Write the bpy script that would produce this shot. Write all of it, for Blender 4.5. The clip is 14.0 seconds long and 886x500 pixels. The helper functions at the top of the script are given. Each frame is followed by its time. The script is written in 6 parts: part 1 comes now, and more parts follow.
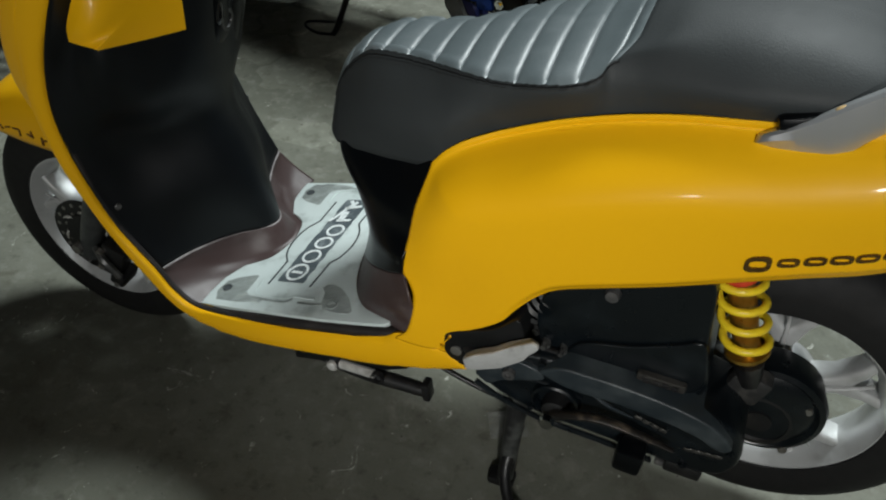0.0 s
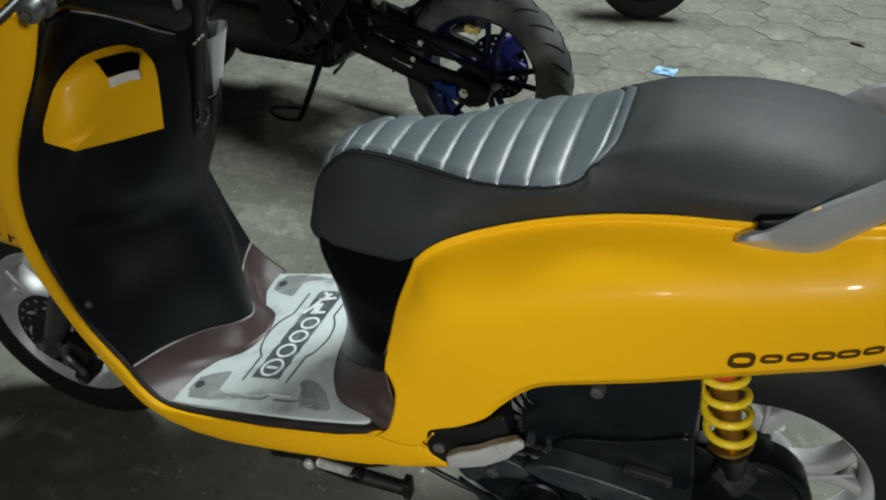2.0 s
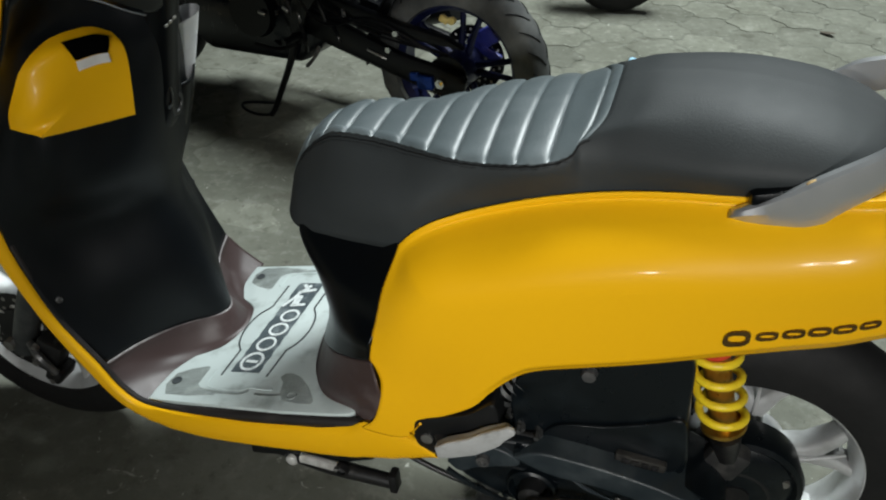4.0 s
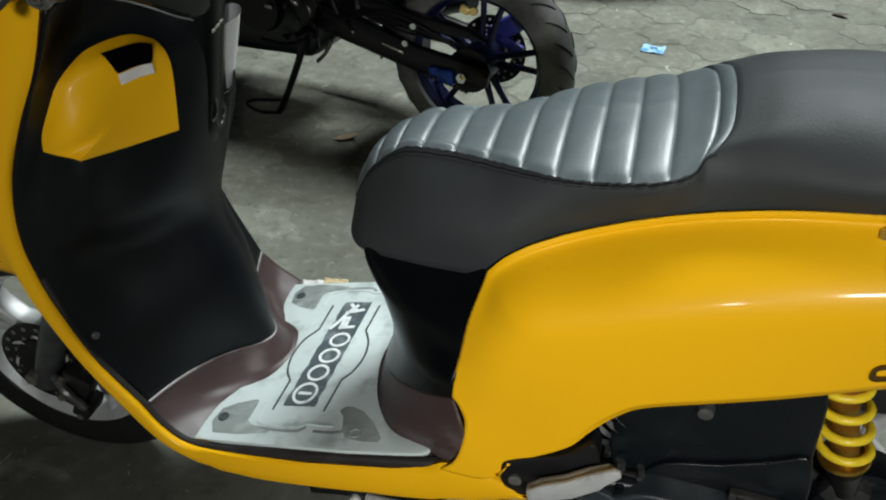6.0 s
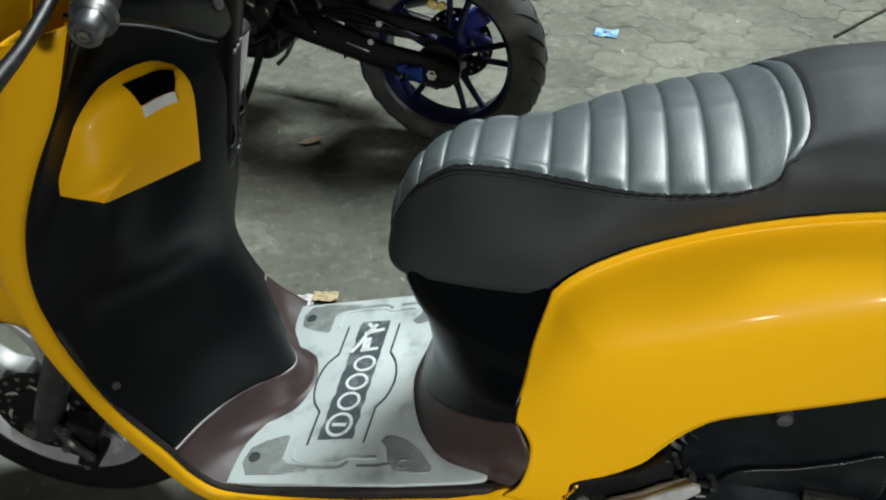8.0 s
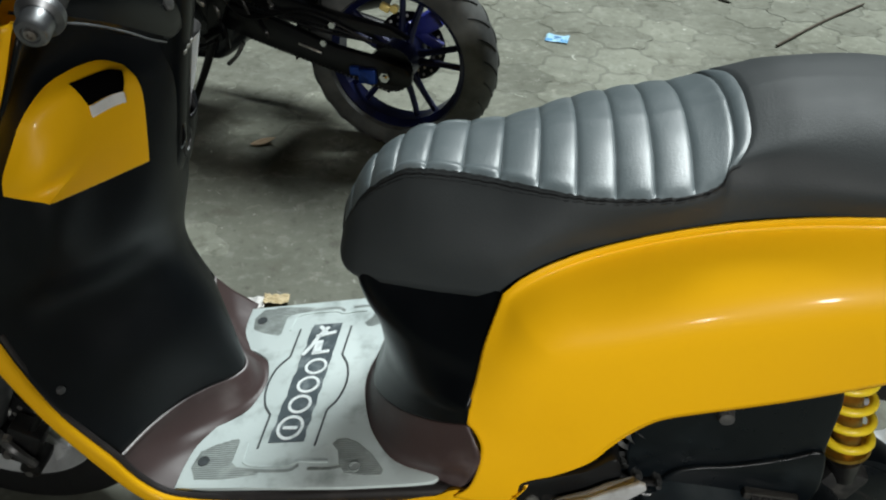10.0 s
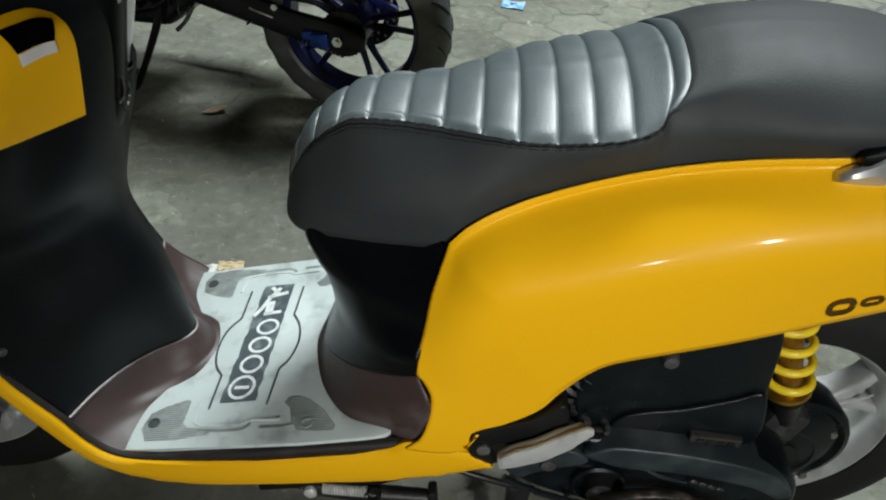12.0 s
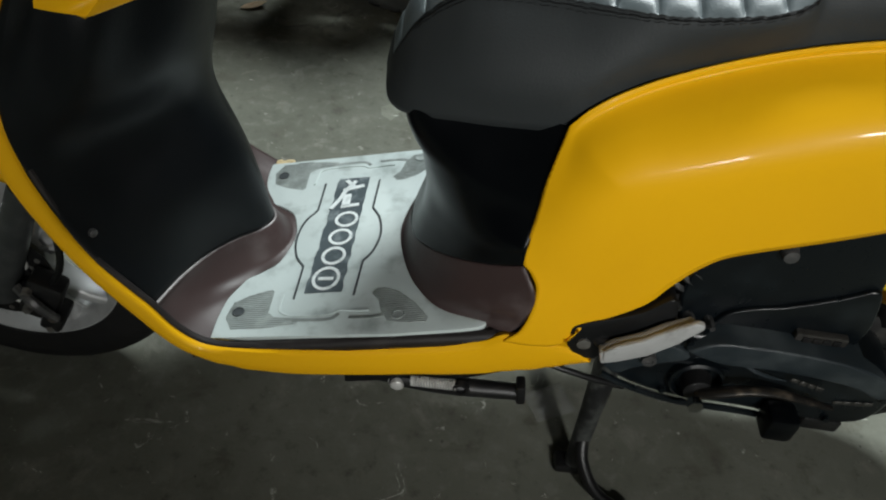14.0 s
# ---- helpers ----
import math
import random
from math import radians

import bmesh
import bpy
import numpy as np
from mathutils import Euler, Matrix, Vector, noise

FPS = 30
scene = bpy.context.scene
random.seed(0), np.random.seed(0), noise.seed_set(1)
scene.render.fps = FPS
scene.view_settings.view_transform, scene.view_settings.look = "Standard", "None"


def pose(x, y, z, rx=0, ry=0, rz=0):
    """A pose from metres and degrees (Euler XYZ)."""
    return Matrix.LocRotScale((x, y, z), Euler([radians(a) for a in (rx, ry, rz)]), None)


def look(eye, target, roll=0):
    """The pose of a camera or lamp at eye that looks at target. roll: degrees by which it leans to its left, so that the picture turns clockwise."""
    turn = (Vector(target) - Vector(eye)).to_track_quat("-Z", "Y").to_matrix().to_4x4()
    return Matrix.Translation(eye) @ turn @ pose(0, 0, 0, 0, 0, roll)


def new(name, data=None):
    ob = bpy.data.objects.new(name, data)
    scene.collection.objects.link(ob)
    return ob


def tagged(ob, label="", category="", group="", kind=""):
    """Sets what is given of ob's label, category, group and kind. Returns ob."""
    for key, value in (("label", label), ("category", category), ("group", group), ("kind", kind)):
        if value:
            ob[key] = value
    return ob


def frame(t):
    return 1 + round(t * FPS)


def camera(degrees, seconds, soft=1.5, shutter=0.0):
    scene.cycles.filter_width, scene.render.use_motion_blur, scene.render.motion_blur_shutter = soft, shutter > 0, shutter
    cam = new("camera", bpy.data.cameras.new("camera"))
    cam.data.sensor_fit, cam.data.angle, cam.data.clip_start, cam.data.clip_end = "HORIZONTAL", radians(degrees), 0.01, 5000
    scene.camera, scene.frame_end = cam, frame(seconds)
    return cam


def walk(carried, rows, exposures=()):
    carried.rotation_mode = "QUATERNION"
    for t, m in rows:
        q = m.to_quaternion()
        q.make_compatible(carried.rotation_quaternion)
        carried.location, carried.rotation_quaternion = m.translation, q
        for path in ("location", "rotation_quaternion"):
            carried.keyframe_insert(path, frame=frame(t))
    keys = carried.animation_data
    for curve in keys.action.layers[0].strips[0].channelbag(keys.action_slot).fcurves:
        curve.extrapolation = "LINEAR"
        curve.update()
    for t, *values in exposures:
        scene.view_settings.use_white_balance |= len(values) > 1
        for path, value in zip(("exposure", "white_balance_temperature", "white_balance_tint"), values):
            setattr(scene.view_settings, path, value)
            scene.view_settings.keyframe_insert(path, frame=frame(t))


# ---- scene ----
cam = camera(57.4, 14.0, soft=2.1)
PATH = [
    (0, (0.684, -0.9, 1.197), (0.114, 0.509, -0.102), -0.4),
    (0.5, (0.649, -0.909, 1.206), (0.071, 0.531, -0.056), -0.3),
    (1, (0.633, -0.904, 1.215), (0.06, 0.578, 0.0), 0.3),
    (1.5, (0.639, -0.901, 1.22), (0.097, 0.619, 0.039), 0.8),
    (2, (0.648, -0.894, 1.22), (0.138, 0.656, 0.064), 1.1),
    (2.5, (0.651, -0.889, 1.224), (0.163, 0.68, 0.084), 1.5),
    (3, (0.655, -0.89, 1.216), (0.187, 0.687, 0.078), 1.7),
    (5.5, (0.526, -0.867, 1.164), (0.106, 0.689, -0.02), 1.0),
    (6, (0.483, -0.819, 1.166), (0.09, 0.745, -0.017), 1.0),
    (6.5, (0.437, -0.798, 1.168), (0.099, 0.767, -0.031), 0.5),
    (7, (0.369, -0.784, 1.166), (0.077, 0.783, -0.042), 0.2),
    (9.5, (0.33, -0.791, 1.173), (0.197, 0.801, -0.031), 2.8),
    (10, (0.339, -0.791, 1.173), (0.234, 0.805, -0.028), 3.4),
    (10.5, (0.355, -0.795, 1.175), (0.272, 0.803, -0.024), 3.4),
    (11, (0.376, -0.797, 1.172), (0.328, 0.804, -0.025), 3.9),
    (11.5, (0.381, -0.798, 1.169), (0.362, 0.804, -0.029), 4.2),
    (12, (0.361, -0.804, 1.151), (0.348, 0.763, -0.092), 4.4),
    (12.5, (0.345, -0.809, 1.123), (0.337, 0.659, -0.236), 5.0),
    (13, (0.316, -0.817, 1.089), (0.323, 0.592, -0.33), 6.3),
    (13.5, (0.285, -0.818, 1.093), (0.295, 0.59, -0.327), 6.5),
    (14, (0.246, -0.81, 1.092), (0.253, 0.63, -0.297), 6.2),
]
walk(cam, [(t, look(eye, target, roll)) for t, eye, target, roll in PATH],
     [(0, -0.25), (3.0, -0.1), (5.5, 0.0), (11.5, 0.0), (12.5, -0.1), (13.2, -0.22), (14.0, -0.25)])

# ---- world and lamps: a yard at night, lit by a lamp above the scooter and two added front spots ----
world = bpy.data.worlds.new("night")
world.use_nodes = True
world.node_tree.nodes["Background"].inputs[0].default_value = (0.75, 0.85, 1.0, 1)
world.node_tree.nodes["Background"].inputs[1].default_value = 0.024
scene.world = world


def area_lamp(name, eye, target, watts, size, size_y, colour):
    data = bpy.data.lights.new(name, "AREA")
    data.shape, data.size, data.size_y, data.energy, data.color = "RECTANGLE", size, size_y, watts, colour
    ob = new(name, data)
    ob.matrix_world = look(eye, target)
    return ob


# A tube lamp high in the yard.
area_lamp("tube_lamp", (1.60, 2.90, 5.6), (0.7, 0.9, 0.0), 560, 2.3, 1.8, (0.91, 0.99, 0.99))
# Two unseen spots, added on the near side to light cowl and lid.
for eye, target, watts, spread in (((1.25, -2.4, 1.75), (0.70, -0.1, 0.56), 170, 38), ((0.45, -2.4, 1.20), (-0.04, -0.13, 0.78), 84, 52)):
    beam = bpy.data.lights.new("added_front_spot", "SPOT")
    beam.energy, beam.color, beam.shadow_soft_size, beam.spot_size, beam.spot_blend = watts, (0.985, 0.99, 0.96), 0.07, radians(spread), 1.0
    new("added_front_spot", beam).matrix_world = look(eye, target)
scene.view_settings.exposure = 0.0


# ---- materials ----
def nodes_of(name):
    m = bpy.data.materials.new(name)
    m.use_nodes = True
    return m, m.node_tree.nodes, m.node_tree.links, m.node_tree.nodes["Principled BSDF"]


def mix_colour(nt, fac, a, b):
    n = nt.nodes.new("ShaderNodeMix")
    n.data_type = "RGBA"
    nt.links.new(fac, n.inputs[0])
    for socket, v in ((n.inputs[6], a), (n.inputs[7], b)):
        if isinstance(v, tuple):
            socket.default_value = (*v, 1)
        else:
            nt.links.new(v, socket)
    return n.outputs[2]


def noise_node(nt, scale, detail=4.0, rough=0.55, stretch=None, distort=0.0):
    tc = nt.nodes.new("ShaderNodeTexCoord")
    n = nt.nodes.new("ShaderNodeTexNoise")
    n.inputs["Scale"].default_value, n.inputs["Detail"].default_value = scale, detail
    n.inputs["Roughness"].default_value, n.inputs["Distortion"].default_value = rough, distort
    if stretch:
        mp = nt.nodes.new("ShaderNodeMapping")
        mp.inputs["Scale"].default_value = stretch
        nt.links.new(tc.outputs["Object"], mp.inputs[0])
        nt.links.new(mp.outputs[0], n.inputs["Vector"])
    else:
        nt.links.new(tc.outputs["Object"], n.inputs["Vector"])
    return n.outputs[0]


def ramp(nt, fac, lo, hi):
    n = nt.nodes.new("ShaderNodeMapRange")
    n.interpolation_type = "SMOOTHSTEP"
    n.inputs[1].default_value, n.inputs[2].default_value = lo, hi
    nt.links.new(fac, n.inputs[0])
    return n.outputs[0]


def bump(nt, height, strength, distance, shader, after=None):
    n = nt.nodes.new("ShaderNodeBump")
    n.inputs["Strength"].default_value, n.inputs["Distance"].default_value = strength, distance
    nt.links.new(height, n.inputs["Height"])
    if after:
        nt.links.new(after, n.inputs["Normal"])
    nt.links.new(n.outputs[0], shader.inputs["Normal"])
    return n.outputs[0]


def surface(name, colour, other, rough, metal=0.0, scale=20.0, lo=0.45, hi=0.75, grain=0.0, grain_scale=400.0, rough_var=0.1, coat=0.0, spec=0.5):
    """A surface of two colours by a cloudy stain, with fine relief and uneven gloss."""
    m, n, l, b = nodes_of(name)
    nt = m.node_tree
    f = noise_node(nt, scale, 6)
    l.new(mix_colour(nt, ramp(nt, f, lo, hi), colour, other), b.inputs["Base Color"])
    b.inputs["Metallic"].default_value = metal
    b.inputs["Specular IOR Level"].default_value = spec
    r = n.new("ShaderNodeMapRange")
    r.inputs[3].default_value, r.inputs[4].default_value = max(0.03, rough - rough_var), min(1, rough + rough_var)
    l.new(noise_node(nt, scale * 3.7, 5), r.inputs[0])
    l.new(r.outputs[0], b.inputs["Roughness"])
    if coat:
        b.inputs["Coat Weight"].default_value, b.inputs["Coat Roughness"].default_value = coat, 0.10
    if grain:
        bump(nt, noise_node(nt, grain_scale, 3), grain, 0.002, b)
    return m


YELLOW = surface("yellow_paint", (0.82, 0.432, 0.005), (0.79, 0.410, 0.005), 0.42, scale=4, coat=0.09, rough_var=0.05, spec=0.15)
BLACK = surface("black_gloss_plastic", (0.0018, 0.0024, 0.0031), (0.0029, 0.0037, 0.0046), 0.30, scale=9, rough_var=0.06, grain=0.04, grain_scale=900, spec=0.20)
CARBON = surface("black_carbon_look_plastic", (0.0026, 0.0036, 0.0047), (0.0044, 0.0060, 0.0076), 0.40, scale=9, rough_var=0.06, grain=0.16, grain_scale=520, spec=0.26)
SLOT = surface("flat_slot_black", (0.0012, 0.0012, 0.0013), (0.0018, 0.0018, 0.0019), 0.9, scale=12, spec=0.02)
BLACK_MATT = surface("black_grained_plastic", (0.0035, 0.0038, 0.0042), (0.007, 0.0075, 0.008), 0.5, scale=12, grain=0.08, grain_scale=700, spec=0.35)
VINYL = surface("black_vinyl", (0.0225, 0.0265, 0.0278), (0.0310, 0.0355, 0.0370), 0.62, scale=8, grain=0.16, grain_scale=420, rough_var=0.06, spec=0.36)
VINYL_TOP = surface("ribbed_vinyl", (0.082, 0.103, 0.110), (0.116, 0.139, 0.147), 0.43, scale=14, grain=0.16, grain_scale=420, rough_var=0.08, spec=0.9)
FLOOR_EDGE = surface("dark_edge_strip", (0.010, 0.008, 0.008), (0.022, 0.018, 0.017), 0.55, scale=30, grain=0.08, grain_scale=500)
MAUVE = surface("brown_plastic", (0.046, 0.028, 0.027), (0.12, 0.098, 0.098), 0.46, scale=10, lo=0.52, hi=0.8, grain=0.05, grain_scale=500)
RIM = surface("scuffed_rim_highlight", (0.16, 0.14, 0.14), (0.30, 0.28, 0.28), 0.4, scale=40, grain=0.05, grain_scale=500)
MAT = surface("pale_floor_mat", (0.54, 0.61, 0.60), (0.30, 0.345, 0.335), 0.55, scale=26, lo=0.48, hi=0.80, grain=0.1, grain_scale=260)
MAT_DARK = surface("dirty_tread_rubber", (0.20, 0.225, 0.215), (0.42, 0.46, 0.445), 0.7, scale=45, grain=0.2, grain_scale=500)
MAT_BED = surface("grimy_mat_hollow", (0.33, 0.37, 0.36), (0.18, 0.20, 0.19), 0.7, scale=60, grain=0.1, grain_scale=300)
MAT_LINE = surface("dark_groove_paint", (0.035, 0.042, 0.045), (0.06, 0.07, 0.075), 0.6, scale=80)
MAT_PANEL = surface("grey_mat_panel", (0.075, 0.095, 0.105), (0.20, 0.235, 0.245), 0.36, scale=45, lo=0.48, hi=0.72)
MAT_WHITE = surface("worn_white_print", (0.75, 0.80, 0.80), (0.5, 0.55, 0.55), 0.45, scale=90, lo=0.5, hi=0.75)
RUBBER = surface("tyre_rubber", (0.0032, 0.0032, 0.0033), (0.0075, 0.0072, 0.0070), 0.75, scale=15, grain=0.1, grain_scale=300)
ALLOY = surface("silver_alloy", (0.58, 0.59, 0.59), (0.42, 0.425, 0.42), 0.42, metal=0.35, scale=20, grain=0.03, grain_scale=500)
SILVER = surface("silver_paint", (0.50, 0.51, 0.52), (0.44, 0.45, 0.46), 0.36, metal=0.7, scale=10, grain=0.02, grain_scale=600)
STEEL = surface("worn_steel", (0.42, 0.41, 0.39), (0.22, 0.19, 0.16), 0.42, metal=0.9, scale=60, grain=0.1, grain_scale=300)
BLACK_METAL = surface("black_painted_metal", (0.007, 0.007, 0.0075), (0.030, 0.027, 0.024), 0.42, scale=40, lo=0.55, hi=0.8, grain=0.08, grain_scale=250)
ENGINE = surface("dusty_black_case", (0.0024, 0.0040, 0.0054), (0.0105, 0.0148, 0.0178), 0.30, scale=14, lo=0.46, hi=0.8, grain=0.04, grain_scale=450, spec=0.4)
GOLD = surface("gold_metal", (0.55, 0.33, 0.06), (0.42, 0.24, 0.04), 0.3, metal=0.9, scale=50)
SPRING_YELLOW = surface("yellow_spring_paint", (0.84, 0.61, 0.02), (0.72, 0.50, 0.02), 0.35, scale=50)
RED = surface("red_plastic", (0.55, 0.05, 0.02), (0.4, 0.03, 0.02), 0.4, scale=40)
# Lighter than the case: dust and the upper band's sheen in one colour.
CASE_DUST_SHEEN = surface("dusty_case_with_sheen", (0.0152, 0.0217, 0.0261), (0.0493, 0.0595, 0.0638), 0.42, scale=18, lo=0.40, hi=0.75, grain=0.08, grain_scale=350, spec=0.4)
HOSE = surface("dusty_grey_with_gleam", (0.030, 0.031, 0.031), (0.085, 0.084, 0.080), 0.45, scale=60, lo=0.45, hi=0.7, grain=0.1, grain_scale=300)
BADGE = surface("worn_metal_badge", (0.045, 0.043, 0.039), (0.02, 0.02, 0.019), 0.42, metal=0.4, scale=120)
BLUE_METAL = surface("blue_anodised_metal", (0.005, 0.008, 0.045), (0.003, 0.004, 0.014), 0.34, metal=0.35, scale=20, rough_var=0.1)
WHITE_PAPER = surface("white_paper", (0.86, 0.87, 0.89), (0.76, 0.77, 0.80), 0.7, scale=30)
LABEL_WHITE = surface("white_label", (0.7, 0.69, 0.67), (0.6, 0.59, 0.57), 0.5, scale=60)
CHROME = surface("chrome", (0.75, 0.76, 0.77), (0.6, 0.61, 0.62), 0.14, metal=1.0, scale=40, rough_var=0.05)
EMBLEM = surface("bronze_emblem", (0.13, 0.075, 0.02), (0.09, 0.05, 0.015), 0.25, metal=0.6, scale=60)
WORN_INK = surface("worn_grey_lettering", (0.06, 0.058, 0.052), (0.018, 0.018, 0.018), 0.45, metal=0.3, scale=120)
GLOSS = surface("black_glossy_trim", (0.004, 0.0042, 0.0045), (0.006, 0.0062, 0.0065), 0.16, scale=20, rough_var=0.05)
CREAM_METAL = surface("cream_tab", (0.55, 0.38, 0.18), (0.42, 0.27, 0.11), 0.4, scale=60)
BIKE_GREY = surface("dull_screw_steel", (0.09, 0.09, 0.09), (0.18, 0.175, 0.17), 0.36, metal=0.5, scale=90)
PEG_ALLOY = surface("worn_peg_alloy", (0.40, 0.405, 0.40), (0.26, 0.26, 0.25), 0.45, scale=40, grain=0.05, grain_scale=400)
INK = surface("brown_marker_ink", (0.10, 0.035, 0.008), (0.16, 0.06, 0.01), 0.6, scale=80)


# ---- mesh helpers ----
def spline(pts, n):
    """n points evenly along a smooth curve through pts."""
    p = [Vector(q) for q in pts]
    if len(p) == 2:
        return [p[0].lerp(p[1], i / (n - 1)) for i in range(n)]
    ext = [2 * p[0] - p[1]] + p + [2 * p[-1] - p[-2]]
    fine = []
    for i in range(1, len(ext) - 2):
        a, b, c, d = ext[i - 1:i + 3]
        for k in range(16):
            t = k / 16
            fine.append(0.5 * (2 * b + (c - a) * t + (2 * a - 5 * b + 4 * c - d) * t * t + (3 * b - a - 3 * c + d) * t ** 3))
    fine.append(p[-1])
    run = [0.0]
    for a, b in zip(fine, fine[1:]):
        run.append(run[-1] + (b - a).length)
    out, j = [], 0
    for i in range(n):
        s = run[-1] * i / (n - 1)
        while j < len(run) - 2 and run[j + 1] < s:
            j += 1
        w = (s - run[j]) / max(1e-9, run[j + 1] - run[j])
        out.append(fine[j].lerp(fine[j + 1], min(1, max(0, w))))
    return out


def grid(rows, close_u=False, close_v=False):
    """A mesh from rows of points."""
    bm = bmesh.new()
    vs = [[bm.verts.new(p) for p in r] for r in rows]
    nr, nc = len(vs), len(vs[0])
    for i in range(nr if close_v else nr - 1):
        for j in range(nc if close_u else nc - 1):
            a, b = vs[i], vs[(i + 1) % nr]
            k = (j + 1) % nc
            bm.faces.new((a[j], a[k], b[k], b[j]))
    return bm


def loft(curves, nu, nv, smooth=True):
    """A skin over curves, nu points along each and nv across."""
    rs = [spline(c, nu) for c in curves]
    if smooth:
        cols = [spline([r[i] for r in rs], nv) for i in range(nu)]
    else:
        cols = [[r[i] for r in rs] for i in range(nu)]
    return grid(cols)


def tube(pts, radius, seg=10, n=0, caps=True, flat=1.0):
    """A tube along a curve; radius is one number or one per given point."""
    path = spline(pts, n) if n else [Vector(p) for p in pts]
    rad = [radius] * len(path) if isinstance(radius, (int, float)) else [float(np.interp(i / (len(path) - 1), np.linspace(0, 1, len(radius)), radius)) for i in range(len(path))]
    rings, up = [], Vector((0, 0, 1))
    for i, p in enumerate(path):
        d = (path[min(i + 1, len(path) - 1)] - path[max(i - 1, 0)]).normalized()
        ref = up if abs(d.dot(up)) < 0.95 else Vector((0, 1, 0))
        if i == 0:
            s = d.cross(ref).normalized()
        else:
            s = (s - d * s.dot(d)).normalized()
        o = s.cross(d)
        rings.append([p + (s * math.cos(a) + o * math.sin(a) * flat) * rad[i] for a in [2 * math.pi * k / seg for k in range(seg)]])
    bm = grid(rings, close_u=True)
    if caps:
        bm.verts.ensure_lookup_table()
        bm.faces.new([bm.verts[k] for k in range(seg)][::-1])
        bm.faces.new([bm.verts[(len(path) - 1) * seg + k] for k in range(seg)])
    return bm


def lathe(profile, centre, axis=(0, 1, 0), seg=48, closed=False):
    """A turned body: profile of (distance along axis, radius)."""
    a = Vector(axis).normalized()
    s = a.cross(Vector((0, 0, 1)) if abs(a.z) < 0.9 else Vector((1, 0, 0))).normalized()
    o = s.cross(a)
    c = Vector(centre)
    rows = [[c + a * h + (s * math.cos(t) + o * math.sin(t)) * r for t in [2 * math.pi * k / seg for k in range(seg)]] for h, r in profile]
    return grid(rows, close_u=True, close_v=closed)


def prism(outline, y0, y1, bevel=0.0, seg=2, axis="y"):
    """A plate from an outline of (x, z) points between two y, with bevelled edges."""
    bm = bmesh.new()
    def place(q, h):
        return (q[0], h, q[1]) if axis == "y" else (q[0], q[1], h)
    v0 = [bm.verts.new(place(q, y0)) for q in outline]
    v1 = [bm.verts.new(place(q, y1)) for q in outline]
    n = len(outline)
    bm.faces.new(v0)
    bm.faces.new(v1[::-1])
    for i in range(n):
        bm.faces.new((v0[i], v1[i], v1[(i + 1) % n], v0[(i + 1) % n]))
    bmesh.ops.recalc_face_normals(bm, faces=bm.faces[:])
    if bevel:
        rim = [e for e in bm.edges if e.calc_face_angle(0) > 0.5]
        bmesh.ops.bevel(bm, geom=rim, offset=bevel, segments=seg, profile=0.5, affect="EDGES", clamp_overlap=True)
    return bm


def box(size, m, bevel=0.003, seg=2):
    bm = bmesh.new()
    bmesh.ops.create_cube(bm, size=1, matrix=m @ Matrix.Diagonal((*size, 1)))
    bmesh.ops.bevel(bm, geom=bm.edges[:], offset=bevel, segments=seg, profile=0.5, affect="EDGES", clamp_overlap=True)
    return bm


def merged(*bms):
    out = bmesh.new()
    for b in bms:
        me = bpy.data.meshes.new("temp")
        b.to_mesh(me)
        b.free()
        out.from_mesh(me)
        bpy.data.meshes.remove(me)
    return out


def moved(bm, m):
    bmesh.ops.transform(bm, matrix=m, verts=bm.verts[:])
    return bm


def mirrored(bm):
    """A copy on the other side of the scooter."""
    b = bm.copy()
    for v in b.verts:
        v.co.y = -v.co.y
    bmesh.ops.reverse_faces(b, faces=b.faces[:])
    return b


def thing(name, at, label, category, group="", kind=""):
    ob = new(name)
    ob.empty_display_size = 0.05
    ob.matrix_basis = at if isinstance(at, Matrix) else Matrix.Translation(at)
    return tagged(ob, label, category, group, kind)


def part(name, bm, material, parent, label="", thick=0.0, offset=-1.0, bevel=0.0, sharp=40):
    """One mesh object under a thing, built at its place in the world."""
    me = bpy.data.meshes.new(name)
    bmesh.ops.recalc_face_normals(bm, faces=bm.faces[:])
    bm.to_mesh(me)
    bm.free()
    me.materials.append(material)
    me.shade_smooth()
    me.set_sharp_from_angle(angle=radians(sharp))
    ob = new(name, me)
    if parent is not None:
        ob.parent = parent
        if parent.data is None and parent.parent is None:
            ob.matrix_parent_inverse = parent.matrix_basis.inverted()
    if thick:
        mod = ob.modifiers.new("thickness", "SOLIDIFY")
        mod.thickness, mod.offset = thick, offset
    if bevel:
        mod = ob.modifiers.new("round", "BEVEL")
        mod.width, mod.segments, mod.limit_method = bevel, 2, "ANGLE"
    return tagged(ob, label) if label else ob


def step(v, a, b):
    w = min(1, max(0, (v - a) / (b - a)))
    return w * w * (3 - 2 * w)


def smooth_table(pairs):
    """Look-up along a smooth curve through the pairs."""
    c = spline([(a, b, 0) for a, b in pairs], 260)
    xs, ys = [p.x for p in c], [p.y for p in c]
    return lambda x: float(np.interp(x, xs, ys))


# ---- the scooter: nose towards -x, resting on its front wheel and centre stand ----
scooter = thing("motor_scooter", (0.25, 0, 0), "bright yellow and black motor scooter, ribbed seat, on its centre stand", "motor scooter")


def mat_z(x):
    """Height of the foot floor, which climbs towards the rear."""
    return 0.293 + 0.235 * x


